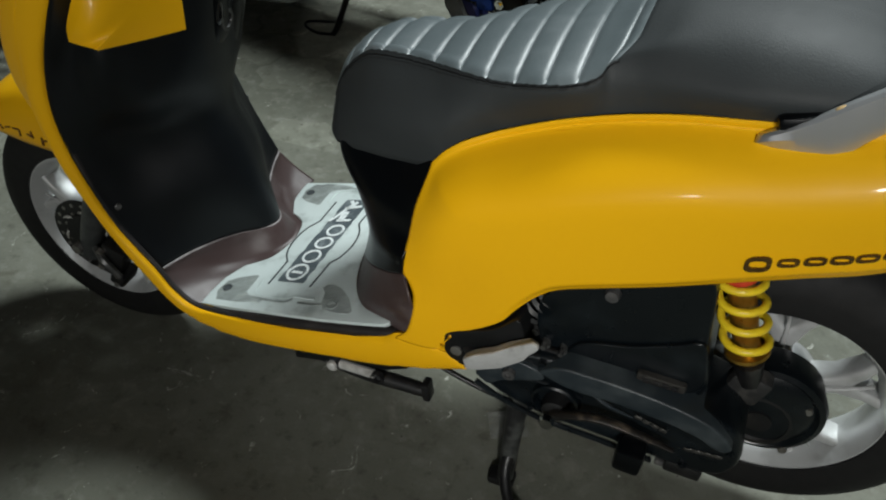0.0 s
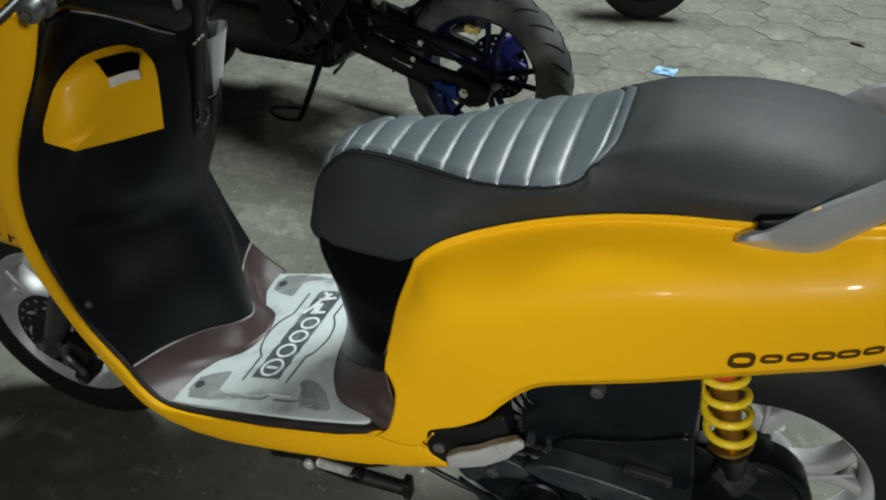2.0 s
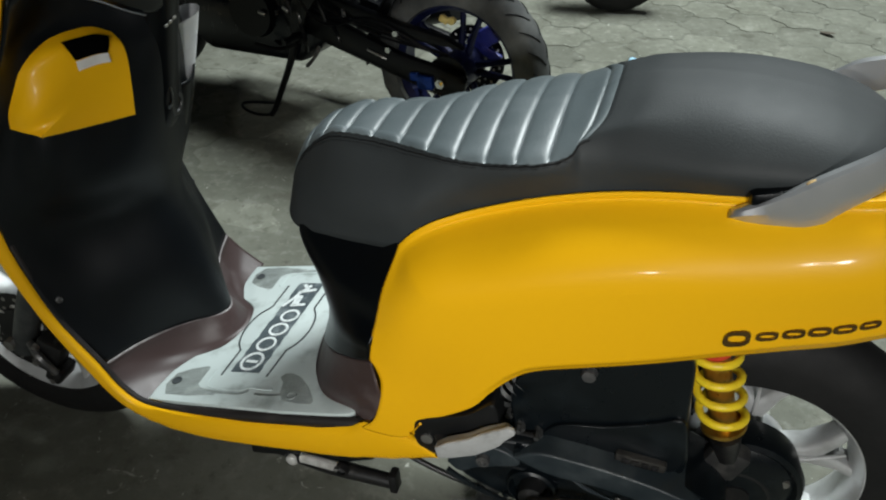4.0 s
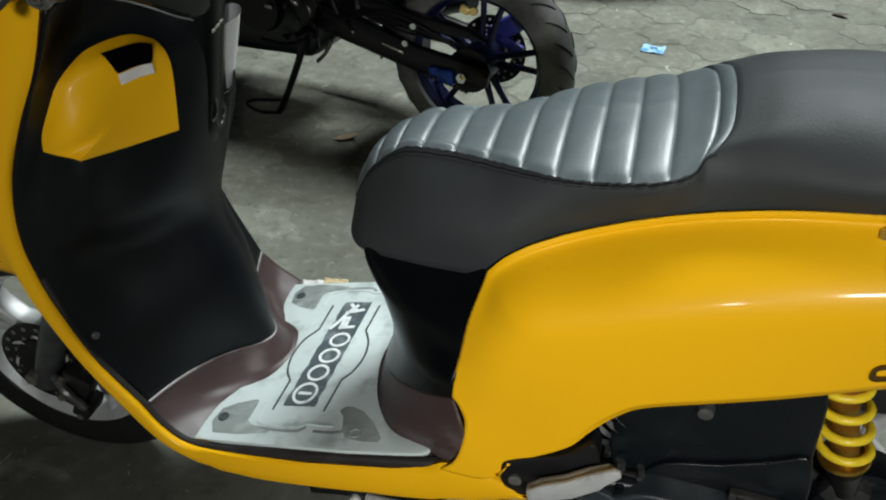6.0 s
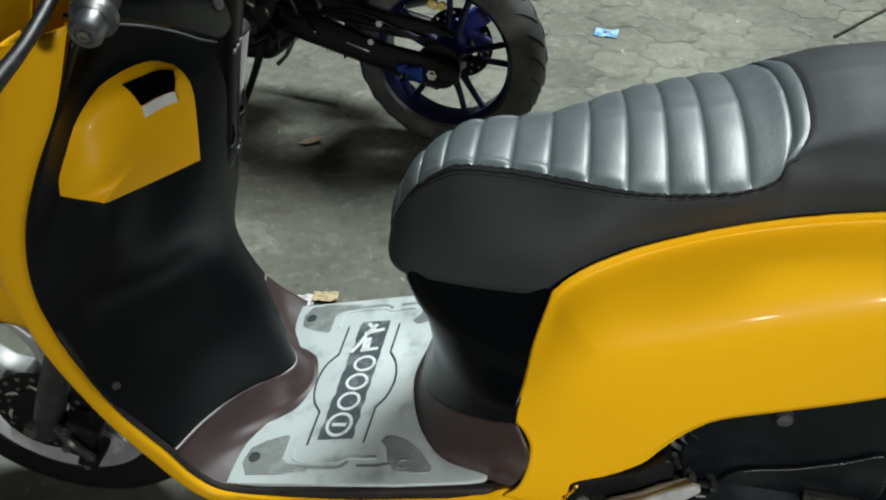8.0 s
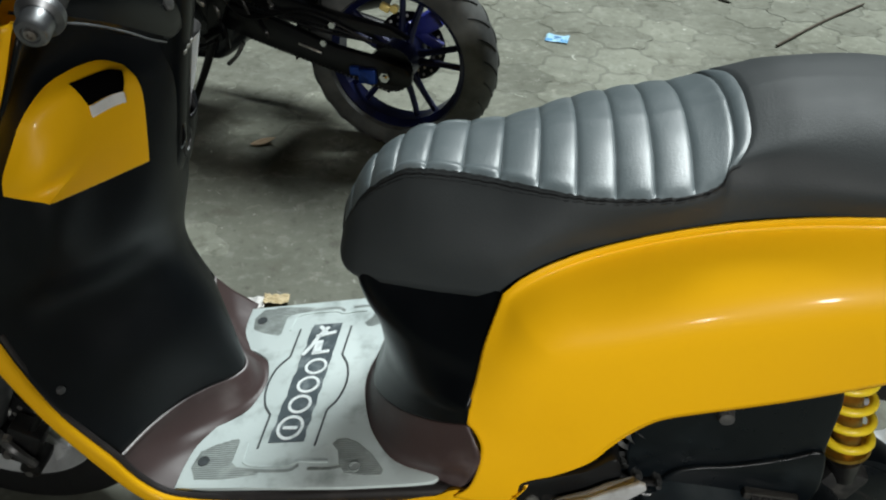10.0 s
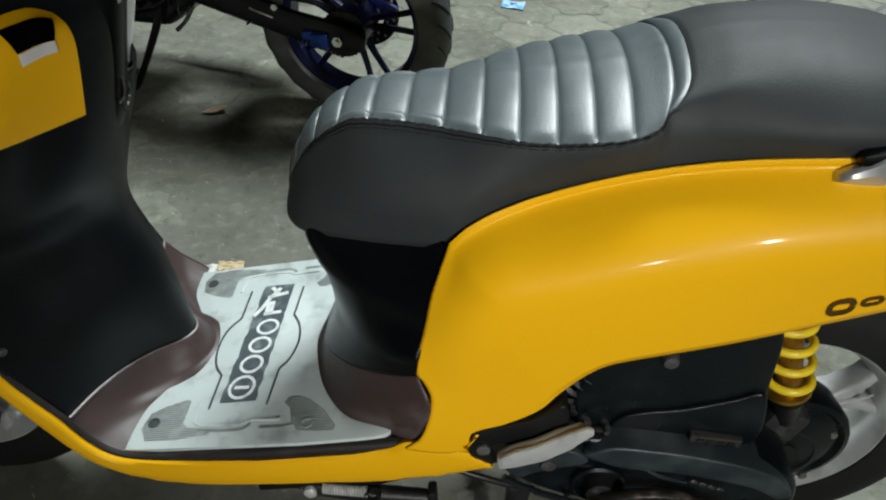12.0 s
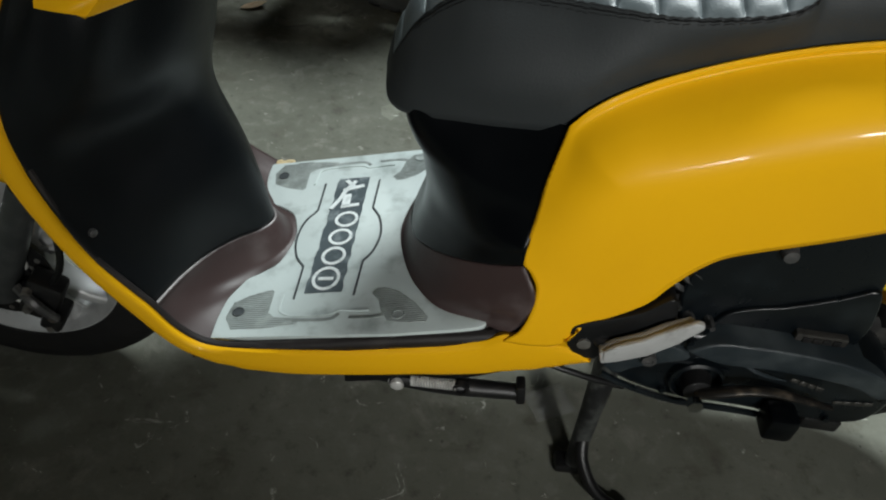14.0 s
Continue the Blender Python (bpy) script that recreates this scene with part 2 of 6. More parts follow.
LIP = [(0.361, -0.131, 0.631), (0.379, -0.133, 0.652), (0.402, -0.130, 0.669), (0.429, -0.124, 0.682), (0.455, -0.120, 0.693), (0.507, -0.120, 0.715), (0.557, -0.122, 0.733),
       (0.605, -0.125, 0.747), (0.66, -0.129, 0.759), (0.738, -0.134, 0.771), (0.85, -0.138, 0.792), (0.95, -0.115, 0.813), (1.05, -0.05, 0.825)]
ARCH = [(0.330, -0.199, 0.371), (0.350, -0.203, 0.369), (0.372, -0.205, 0.3695), (0.387, -0.205, 0.3725), (0.396, -0.205, 0.379), (0.402, -0.204, 0.390), (0.412, -0.202, 0.406), (0.432, -0.20, 0.421), (0.462, -0.197, 0.440), (0.481, -0.195, 0.455), (0.498, -0.190, 0.479),
        (0.524, -0.188, 0.508), (0.557, -0.186, 0.528), (0.67, -0.185, 0.569), (0.781, -0.183, 0.611), (0.866, -0.176, 0.639), (0.97, -0.135, 0.672), (1.07, -0.05, 0.70)]
KNEE_EDGE = [(0.361, -0.133, 0.631), (0.353, -0.147, 0.601), (0.346, -0.160, 0.573), (0.342, -0.170, 0.54), (0.338, -0.178, 0.51), (0.336, -0.185, 0.482),
             (0.345, -0.198, 0.473), (0.354, -0.203, 0.458), (0.356, -0.205, 0.443), (0.354, -0.206, 0.418), (0.346, -0.201, 0.389), (0.330, -0.199, 0.371)]
arch_height = smooth_table([(p[0], p[2]) for p in ARCH[4:]])
flank_reach = smooth_table([(0.30, 0.1915), (0.40, 0.1950), (0.50, 0.1968), (0.58, 0.1972), (0.66, 0.1955), (0.74, 0.191), (0.80, 0.1865), (0.87, 0.177), (0.97, 0.139), (1.08, 0.052)])
# Share of the shoulder's depth that is left at a distance from the lip, and from the plain front edge.
shoulder = smooth_table([(-0.02, 0.955), (0.0, 0.955), (0.004, 0.945), (0.0085, 0.965), (0.013, 0.90), (0.018, 0.77), (0.026, 0.565), (0.036, 0.365), (0.046, 0.215), (0.056, 0.11), (0.066, 0.045), (0.076, 0.012), (0.088, 0.0), (0.12, 0.0), (0.5, 0.0)])
rim_curve = spline(KNEE_EDGE[5::-1] + LIP[1:], 260)
rim_xz = np.array([(p.x, p.z) for p in rim_curve])
rim_depth = np.array([max(0.0, flank_reach(p.x) + p.y) for p in rim_curve])
rim_lip = np.array([step(p.z, 0.54, 0.70) for p in rim_curve])


def cowl_reach(x, z):
    """How far the cowl stands out at a place of its side view."""
    base = flank_reach(x) + (0.0095 + 0.03 * max(0.0, 0.40 - x)) * (1 - step(z, 0.36, 0.50)) * (1 - step(x, 0.42, 0.62))
    gaps = np.hypot(rim_xz[:, 0] - x, rim_xz[:, 1] - z)
    d = float(gaps.min())
    near = np.exp(-(gaps - d) / 0.010)
    near /= near.sum()
    lip, depth = float(near @ rim_lip), float(near @ rim_depth)
    share = lip * shoulder(d) + (1 - lip) * max(0.0, 1 - d / 0.066) ** 2.3
    under = 0.010 * (1 - step(z - arch_height(x), 0.0, 0.017)) * step(x, 0.45, 0.56)
    return base - depth * share - under


def side_cowl():
    """The rear side panel: a lip along the seat, a groove, a rounded shoulder and a smooth flank."""
    nu, nv = 150, 96
    top, low = spline(LIP, nu), spline(ARCH, nu)
    front, back = spline(KNEE_EDGE, nv), spline([LIP[-1], (1.085, -0.05, 0.77), ARCH[-1]], nv)
    rows = []
    for j in range(nv):
        t = j / (nv - 1)
        v = 0.45 * t + 0.55 * t * t
        k = min(nv - 2, int(v * (nv - 1)))
        w = v * (nv - 1) - k
        f, b = front[k].lerp(front[k + 1], w), back[k].lerp(back[k + 1], w)
        row = []
        for i in range(nu):
            u = i / (nu - 1)
            p = top[i].lerp(low[i], v) + (f - top[0].lerp(low[0], v)) * (1 - u) ** 2 + (b - top[-1].lerp(low[-1], v)) * u ** 2
            row.append(Vector((p.x, -cowl_reach(p.x, p.z), p.z)))
        rows.append(row)
    return grid(rows)


cowl = side_cowl()
cowl_points = [v.co.copy() for v in cowl.verts]
cowl_far = mirrored(cowl)
for v in cowl_far.verts:
    v.co.z -= 0.035 * step(v.co.x, 0.66, 0.85)
cowl_part = part("side_cowl", cowl, YELLOW, scooter, "glossy yellow rear side cowl", thick=0.004)
part("side_cowl", cowl_far, YELLOW, scooter, "glossy yellow rear side cowl", thick=0.004)


TRIM_IN = [(0.430, -0.1985, 0.3555), (0.400, -0.199, 0.3705), (0.336, -0.197, 0.3745), (0.302, -0.195, 0.352), (0.206, -0.194, 0.325), (0.11, -0.194, 0.306), (0.035, -0.194, 0.294), (-0.028, -0.194, 0.292), (-0.064, -0.194, 0.316), (-0.091, -0.193, 0.354),
           (-0.116, -0.193, 0.386), (-0.142, -0.193, 0.423), (-0.165, -0.193, 0.476), (-0.184, -0.193, 0.545), (-0.188, -0.194, 0.612), (-0.171, -0.196, 0.688), (-0.137, -0.198, 0.759), (-0.091, -0.2, 0.836), (-0.058, -0.2, 0.912)]
TRIM_OUT = [(0.436, -0.198, 0.349), (0.398, -0.199, 0.334), (0.35, -0.199, 0.3165), (0.276, -0.197, 0.2945), (0.203, -0.197, 0.282), (0.072, -0.197, 0.262), (0.008, -0.197, 0.264), (-0.041, -0.198, 0.280), (-0.077, -0.198, 0.309), (-0.105, -0.198, 0.346),
            (-0.131, -0.197, 0.381), (-0.157, -0.197, 0.424), (-0.181, -0.198, 0.480), (-0.203, -0.199, 0.55), (-0.208, -0.201, 0.63), (-0.194, -0.203, 0.70), (-0.172, -0.205, 0.762), (-0.141, -0.206, 0.826), (-0.118, -0.205, 0.892)]


def trim():
    """One yellow band: the sill below the foot floor and, in one sweep, the edge of the leg shield."""
    nu = 150
    a, b = spline(TRIM_IN, nu), spline(TRIM_OUT, nu)
    rows = []
    for i in range(nu):
        p, q = a[i], b[i]
        d = (a[min(i + 1, nu - 1)] - a[max(i - 1, 0)]).normalized()
        across = (q - p)
        out = Vector((0, -1, 0))
        sec = [p + Vector((0, 0.010, 0)) + across * 0.10, p + Vector((0, 0.002, 0)), p + out * 0.002 + across * 0.06, p + across * 0.25 + out * 0.0035, p + across * 0.6 + out * 0.004, p + across * 0.9 + out * 0.002, q, q + Vector((0, 0.012, 0)) + across * 0.06, q + Vector((0, 0.035, 0)) + across * 0.05]
        rows.append(spline(sec, 20))
    return grid(rows)


band = trim()
inner = [Vector(p) + (Vector(p) - Vector(q)).normalized() * 0.0035 + Vector((0, 0.0045, 0)) for p, q in zip(TRIM_IN[3:14], TRIM_OUT[3:14])]
# Dark line that follows the sill's inner edge.
part("trim_edge_strip", tube(inner, 0.0042, 8, 120), FLOOR_EDGE, scooter, "black strip inside the yellow sill")
band_far = mirrored(band)
for v in band_far.verts:
    v.co.y *= 0.91
    v.co.x -= 0.012 * (1 - step(v.co.x, 0.0, 0.1))
    v.co.z -= 0.010 + 0.022 * (1 - step(v.co.x, 0.02, 0.12))
part("side_trim", band, YELLOW, scooter, "yellow sill and leg shield edge", thick=0.0025)
part("side_trim", band_far, YELLOW, scooter, "yellow sill and leg shield edge", thick=0.0025)


def front_panel():
    """Half of the yellow front shield, from the trim round to the nose."""
    base = [Vector(p) for p in TRIM_OUT[10:]]
    edge_x = smooth_table([(p.z, p.x) for p in base])
    curves = []
    for fwd, scale, lift in ((0.002, 0.99, 0), (0.022, 0.975, 0.02), (0.052, 0.90, 0.06), (0.085, 0.52, 0.12), (0.095, 0.0, 0.14)):
        c = []
        for p in base:
            z2 = min(0.93, p.z + lift * (1 - step(p.z, 0.33, 0.75)))
            w = step(z2, 0.45, 0.72) * 0.8 + 0.2
            tuck = 0.10 * (1 - step(z2, 0.45, 0.70)) * step(fwd, 0.0, 0.02)
            c.append((edge_x(z2) - fwd * w, p.y * max(0, scale - tuck), z2))
        curves.append(c)
    return loft(curves, 50, 36)


shield = front_panel()
shield_far = mirrored(shield)
part("front_panel", shield, YELLOW, scooter, "yellow front shield", thick=0.003)
part("front_panel", shield_far, YELLOW, scooter, "yellow front shield", thick=0.003)

# Black inner leg shield: half sections (x, y) at rising heights.
SHIELD_SECTIONS = [
    (0.336, ((0.013, 0), (0.003, 0.022), (-0.026, 0.047), (-0.052, 0.078), (-0.074, 0.125), (-0.090, 0.1785))),
    (0.44, ((-0.012, 0), (-0.028, 0.04), (-0.066, 0.09), (-0.112, 0.14), (-0.137, 0.172), (-0.148, 0.1895))),
    (0.54, ((-0.048, 0), (-0.060, 0.04), (-0.095, 0.08), (-0.140, 0.13), (-0.165, 0.168), (-0.184, 0.1905))),
    (0.62, ((-0.040, 0), (-0.048, 0.05), (-0.075, 0.11), (-0.118, 0.155), (-0.158, 0.174), (-0.187, 0.1915))),
    (0.70, ((-0.026, 0), (-0.038, 0.054), (-0.068, 0.11), (-0.093, 0.163), (-0.14, 0.17), (-0.165, 0.1945))),
    (0.79, ((-0.012, 0), (-0.030, 0.05), (-0.060, 0.10), (-0.088, 0.145), (-0.108, 0.168), (-0.117, 0.1985))),
    (0.84, ((-0.010, 0), (-0.050, 0.05), (-0.085, 0.10), (-0.100, 0.14), (-0.098, 0.17), (-0.086, 0.1985))),
    (0.90, ((-0.010, 0), (-0.050, 0.05), (-0.075, 0.10), (-0.065, 0.15), (-0.058, 0.18), (-0.058, 0.1985)))]


def rim_rise(y):
    """The lower edge of the black shield climbs a little towards its sides."""
    return 0.007 * step(abs(y), 0.07, 0.17)


def inner_shield():
    rows = []
    for z, half in SHIELD_SECTIONS:
        low = z < 0.34
        left = [(x, -y, z + (rim_rise(y) if low else 0)) for x, y in half[::-1]]
        right = [(x, y + (0.016 * step(z, 0.5, 0.65) if k == 4 else 0), z + (rim_rise(y) if low else 0)) for k, (x, y) in enumerate(half[1:])]
        rows.append(left + right)
    return loft(rows, 81, 60)


shield_skin = inner_shield()
part("leg_shield", shield_skin, CARBON, scooter, "black plastic inner leg shield", thick=0.004)


LID = [[(-0.139, -0.172, 0.7215), (-0.113, -0.174, 0.7195), (-0.087, -0.176, 0.7185), (-0.063, -0.117, 0.7105), (-0.037, -0.060, 0.705)],
       [(-0.126, -0.174, 0.75), (-0.10, -0.177, 0.752), (-0.078, -0.164, 0.752), (-0.051, -0.107, 0.752), (-0.032, -0.061, 0.75)],
       [(-0.105, -0.168, 0.79), (-0.085, -0.162, 0.792), (-0.064, -0.140, 0.793), (-0.044, -0.099, 0.794), (-0.029, -0.062, 0.788)],
       [(-0.094, -0.154, 0.810), (-0.079, -0.147, 0.814), (-0.061, -0.128, 0.817), (-0.045, -0.094, 0.817), (-0.033, -0.063, 0.806)],
       [(-0.086, -0.134, 0.822), (-0.079, -0.123, 0.827), (-0.070, -0.103, 0.829), (-0.058, -0.079, 0.827), (-0.044, -0.063, 0.817)]]
lid_rows = [spline(c, 41) for c in LID]
# The lower edge is straight on either side of one corner.
foot = [Vector(p) for p in LID[0]]
lid_rows[0] = [foot[0].lerp(foot[2], k / 20) for k in range(20)] + spline(foot[2:], 21)
lid_cols = [spline([r[i] for r in lid_rows], 41) for i in range(41)]
lid = part("glove_box_lid", grid(lid_cols), YELLOW, scooter, "yellow glove box lid with a finger slot", thick=0.009, offset=-0.6, bevel=0.002)


def on_lid(s, t, out):
    """A point on the lid, s across and t up, raised by out."""
    i, j = min(39, int(s * 40)), min(39, int(t * 40))
    p, a, b = lid_cols[i][j], lid_cols[i + 1][j], lid_cols[i][j + 1]
    n = (a - p).cross(b - p).normalized()
    if n.x < 0:
        n = -n
    q = p + (a - p) * (s * 40 - i) + (b - p) * (t * 40 - j)
    return q + n * out


def lid_patch(corners, out, n=8):
    a, b, c, d = [Vector((*k, 0)) for k in corners]
    return grid([[on_lid(*(a.lerp(b, i / n).lerp(d.lerp(c, i / n), j / n)).to_2d(), out) for i in range(n + 1)] for j in range(n + 1)])


# The slot's dark depth is painted as a flat black patch.
part("finger_slot", lid_patch(((0.48, 0.72), (0.80, 0.74), (0.86, 0.89), (0.32, 0.87)), 0.0042), SLOT, lid, "finger slot, a flat black patch for its dark recess", thick=0.001)
part("label", lid_patch(((0.52, 0.63), (0.82, 0.655), (0.80, 0.74), (0.48, 0.715)), 0.0050), LABEL_WHITE, lid, "white paper label")


def ridge(name, pts, r, material, parent, label="", seg=8, n=24):
    return part(name, tube(pts, r, seg, n), material, parent, label)


# Handlebar cover, key cylinder, pocket edge and grip.
def bar_cover():
    """The hood over the leg shield, its lower edge dipping towards the key."""
    half = ((0.0, 0.836), (0.04, 0.838), (0.12, 0.880), (0.17, 0.905), (0.197, 0.918))
    rows = []
    for k, (lift, x, pinch) in enumerate(((0.0, -0.030, 1.0), (0.0, -0.004, 1.0), (0.012, 0.004, 0.99), (0.05, 0.0, 0.93), (0.10, -0.03, 0.72), (0.135, -0.075, 0.5), (0.14, -0.13, 0.45))):
        pts = []
        for y, z in half:
            bow = 0.03 * (y / 0.197) ** 3
            pts.append((x - bow, y * pinch, z + lift * (1 - 0.45 * y / 0.197)))
        rows.append([(x, -y, z) for x, y, z in pts[::-1]] + [(x, y * 0.55, z) for x, y, z in pts[1:]])
    return loft(rows, 49, 36)


part("handlebar_cover", bar_cover(), BLACK, scooter, "black handlebar cover", thick=0.003)
# Grey bead that paints the highlight along the cover's lower edge.
ridge("cover_edge", [(-0.024, -0.188, 0.911), (-0.011, -0.16, 0.899), (-0.003, -0.12, 0.878), (-0.001, -0.08, 0.855), (-0.001, -0.045, 0.838)], 0.0011, surface("painted_edge_highlight", (0.10, 0.105, 0.11), (0.03, 0.032, 0.034), 0.4, scale=30, spec=0.5), scooter, "thin lower edge of the cover, its highlight painted grey")
for s in (-1, 1):
    ridge("handlebar", [(-0.07, s * 0.05, 0.985), (-0.035, s * 0.13, 0.981), (0.006, s * 0.25, 0.953)], 0.011, BLACK_METAL, scooter, "", 20)
BAR_METAL = surface("grey_bar_metal", (0.17, 0.175, 0.18), (0.30, 0.30, 0.30), 0.36, metal=0.85, scale=40)
for s in (-1, 1):
    g = part("grip", tube([(-0.012, s * 0.15, 0.977), (0.008, s * 0.262, 0.950)], 0.015, 20, 24), RUBBER, scooter, "black rubber grip")
    part("bar_end", lathe([(-0.006, 0.0), (-0.006, 0.0165), (-0.002, 0.0175), (0.002, 0.0170), (0.004, 0.0140), (0.005, 0.0125), (0.019, 0.0122), (0.022, 0.0105), (0.0225, 0.0070), (0.021, 0.0060), (0.021, 0.0)], (0.008, s * 0.262, 0.947), (0.10, s * 0.95, -0.25), 32), BAR_METAL, g, "grey metal bar end weight")
    part("bar_screw", lathe([(0.018, 0.0), (0.0215, 0.0046), (0.0235, 0.0044), (0.0240, 0.0022), (0.0225, 0.0016), (0.0225, 0.0)], (0.008, s * 0.262, 0.947), (0.10, s * 0.95, -0.25), 16), STEEL, g)
    part("brake_lever", tube([(-0.080, s * 0.10, 0.962), (-0.070, s * 0.17, 0.940), (-0.058, s * 0.25, 0.921), (-0.050, s * 0.31, 0.914), (-0.049, s * 0.322, 0.913)], [0.007, 0.006, 0.0058, 0.0058, 0.007], 14, 28), BLACK_METAL, scooter)
part("horn_button", lathe([(-0.003, 0.0), (-0.003, 0.0080), (0.0015, 0.0078), (0.0025, 0.0060), (0.0025, 0.0)], (0.0035, -0.036, 0.876), (0.9, -0.1, 0.25), 24), BIKE_GREY, scooter, "small round grey button")
part("key_cylinder", lathe([(0, 0), (0, 0.017), (0.007, 0.019), (0.012, 0.017), (0.012, 0.011), (0.008, 0.010), (0.008, 0)], (-0.033, 0.014, 0.690), (0.95, 0.1, -0.1), 32), BLACK_METAL, scooter, "chrome-rimmed key cylinder")

spine_rows = [[(x - 0.036, -0.026, z), (x - 0.010, -0.024, z), (x + 0.003, -0.008, z), (x + 0.004, 0.012, z), (x - 0.004, 0.032, z), (x - 0.034, 0.040, z)] for x, z in ((-0.040, 0.645), (-0.028, 0.675), (-0.020, 0.72), (-0.008, 0.79), (0.004, 0.85), (0.012, 0.90))]
spine = part("centre_spine", loft(spine_rows, 24, 24), BLACK, scooter, "glossy black spine with the key lock", thick=0.003)
for k in range(3):
    part("label_bar", box((0.0016, 0.007, 0.004), pose(0.004, -0.014 + 0.010 * k, 0.815 + 0.002 * k, 0, 12, -4), 0.0004, 1), STEEL, spine, "small grey printed label")
pocket_rows = [[(-0.075, 0.01, 0.55), (-0.062, 0.05, 0.55), (-0.09, 0.10, 0.55), (-0.13, 0.14, 0.55)], [(-0.065, 0.01, 0.61), (-0.040, 0.055, 0.61), (-0.072, 0.115, 0.61), (-0.12, 0.15, 0.61)],
               [(-0.050, 0.01, 0.67), (-0.020, 0.055, 0.67), (-0.050, 0.115, 0.67), (-0.11, 0.16, 0.67)], [(-0.040, 0.01, 0.712), (-0.012, 0.055, 0.708), (-0.042, 0.118, 0.716), (-0.10, 0.165, 0.73)]]
pocket_rows = [[(x - 0.015, y, z) for x, y, z in r] for r in pocket_rows]
part("bag_hook", tube([(-0.038, -0.002, 0.740), (-0.024, -0.002, 0.726), (-0.024, -0.002, 0.704), (-0.033, -0.002, 0.688)], [0.007, 0.008, 0.009, 0.010], 14, 16), GLOSS, scooter, "glossy black bag hook")
part("open_pocket", loft(pocket_rows, 30, 24), BLACK, scooter, "black open pocket beside the key", thick=0.003)
# Brown plastic foot floor with risers at its front and rear.
floor_rows = [[(x, y, mat_z(x) - 0.004 - 0.014 * step(abs(y), 0.176, 0.192)) for x in np.linspace(-0.05, 0.36, 30)] for y in np.linspace(-0.192, 0.192, 24)]
part("floor_panel", grid([[Vector(p) for p in r] for r in floor_rows]), MAUVE, scooter, "dull brown plastic foot floor", thick=0.004)


def front_riser():
    """From the shield's lower edge down a steep wall, then along a ramp to the mat."""
    wall = [[(x + 0.003, y, 0.337 + rim_rise(y)) for x, y in SHIELD_SECTIONS[0][1]],
            [(0.024, 0, 0.325), (0.014, 0.026, 0.323), (-0.016, 0.052, 0.318), (-0.046, 0.086, 0.321), (-0.072, 0.130, 0.331), (-0.088, 0.182, 0.338)],
            [(0.034, 0, 0.307), (0.025, 0.034, 0.304), (-0.004, 0.060, 0.299), (-0.036, 0.094, 0.302), (-0.066, 0.138, 0.316), (-0.085, 0.186, 0.331)],
            [(0.041, 0, 0.302), (0.034, 0.044, 0.300), (0.008, 0.068, 0.293), (-0.022, 0.100, 0.293), (-0.048, 0.142, 0.297), (-0.066, 0.190, 0.309)],
            [(0.046, 0, 0.301), (0.038, 0.050, 0.298), (0.013, 0.072, 0.292), (-0.012, 0.100, 0.287), (-0.024, 0.145, 0.284), (-0.026, 0.191, 0.283)]]
    return loft([[(x, -y, z) for x, y, z in r[::-1]] + [(x, y, z) for x, y, z in r[1:]] for r in wall], 91, 40)


part("floor_riser", front_riser(), MAUVE, scooter, "brown curved riser at the leg shield, scuffed pale", thick=0.003)
rim_half = [(x + 0.004, y, 0.3375 + rim_rise(y)) for x, y in SHIELD_SECTIONS[0][1]]
# Paler than the riser: scuffs and the edge's highlight share one colour.
part("riser_rim", tube([(x, -y, z) for x, y, z in rim_half[::-1]] + rim_half[1:], 0.0022, 8, 90), RIM, scooter, "scuffed pale brown rim, its highlight painted in")



# The lower edge of the knee panel, from the middle to the cowl.
KNEE_LOW = [(0.203, 0, 0.372), (0.209, 0.045, 0.378), (0.228, 0.085, 0.396), (0.262, 0.132, 0.428), (0.303, 0.166, 0.456), (0.337, 0.1845, 0.477)]


def both_sides(half):
    return [(x, -y, z) for x, y, z in half[::-1]] + [(x, y, z) for x, y, z in half[1:]]


def knee_half(z, n, bulge):
    """One level of the panel: a rounded front that runs back to the cowl's edge."""
    e = min(spline(KNEE_EDGE[:6], 80), key=lambda q: abs(q.z - z))
    ex, ey = e.x + 0.004, abs(e.y) - 0.003
    return [(n, 0, z), (n + 0.005, 0.28 * ey, z), (n + 0.020, 0.52 * ey, z), (n + 0.40 * (ex - n), (0.70 + bulge) * ey, z), (n + 0.74 * (ex - n), (0.86 + bulge) * ey, z), (ex, ey, z)]


knee_levels = [both_sides(knee_half(z, n, b)) for z, n, b in ((0.625, 0.190, -0.10), (0.60, 0.183, -0.08), (0.575, 0.183, -0.03), (0.55, 0.192, 0.02), (0.525, 0.206, 0.03))]
for f in (0.62, 0.36, 0.16, 0.0):
    knee_levels.append(both_sides([(x + 0.018 * math.sin(math.pi * f) * (1 - y / 0.1845), y, z + f * (0.52 - z)) for x, y, z in KNEE_LOW]))
part("knee_panel", loft(knee_levels, 81, 56), BLACK, scooter, "black panel below the seat", thick=0.004)


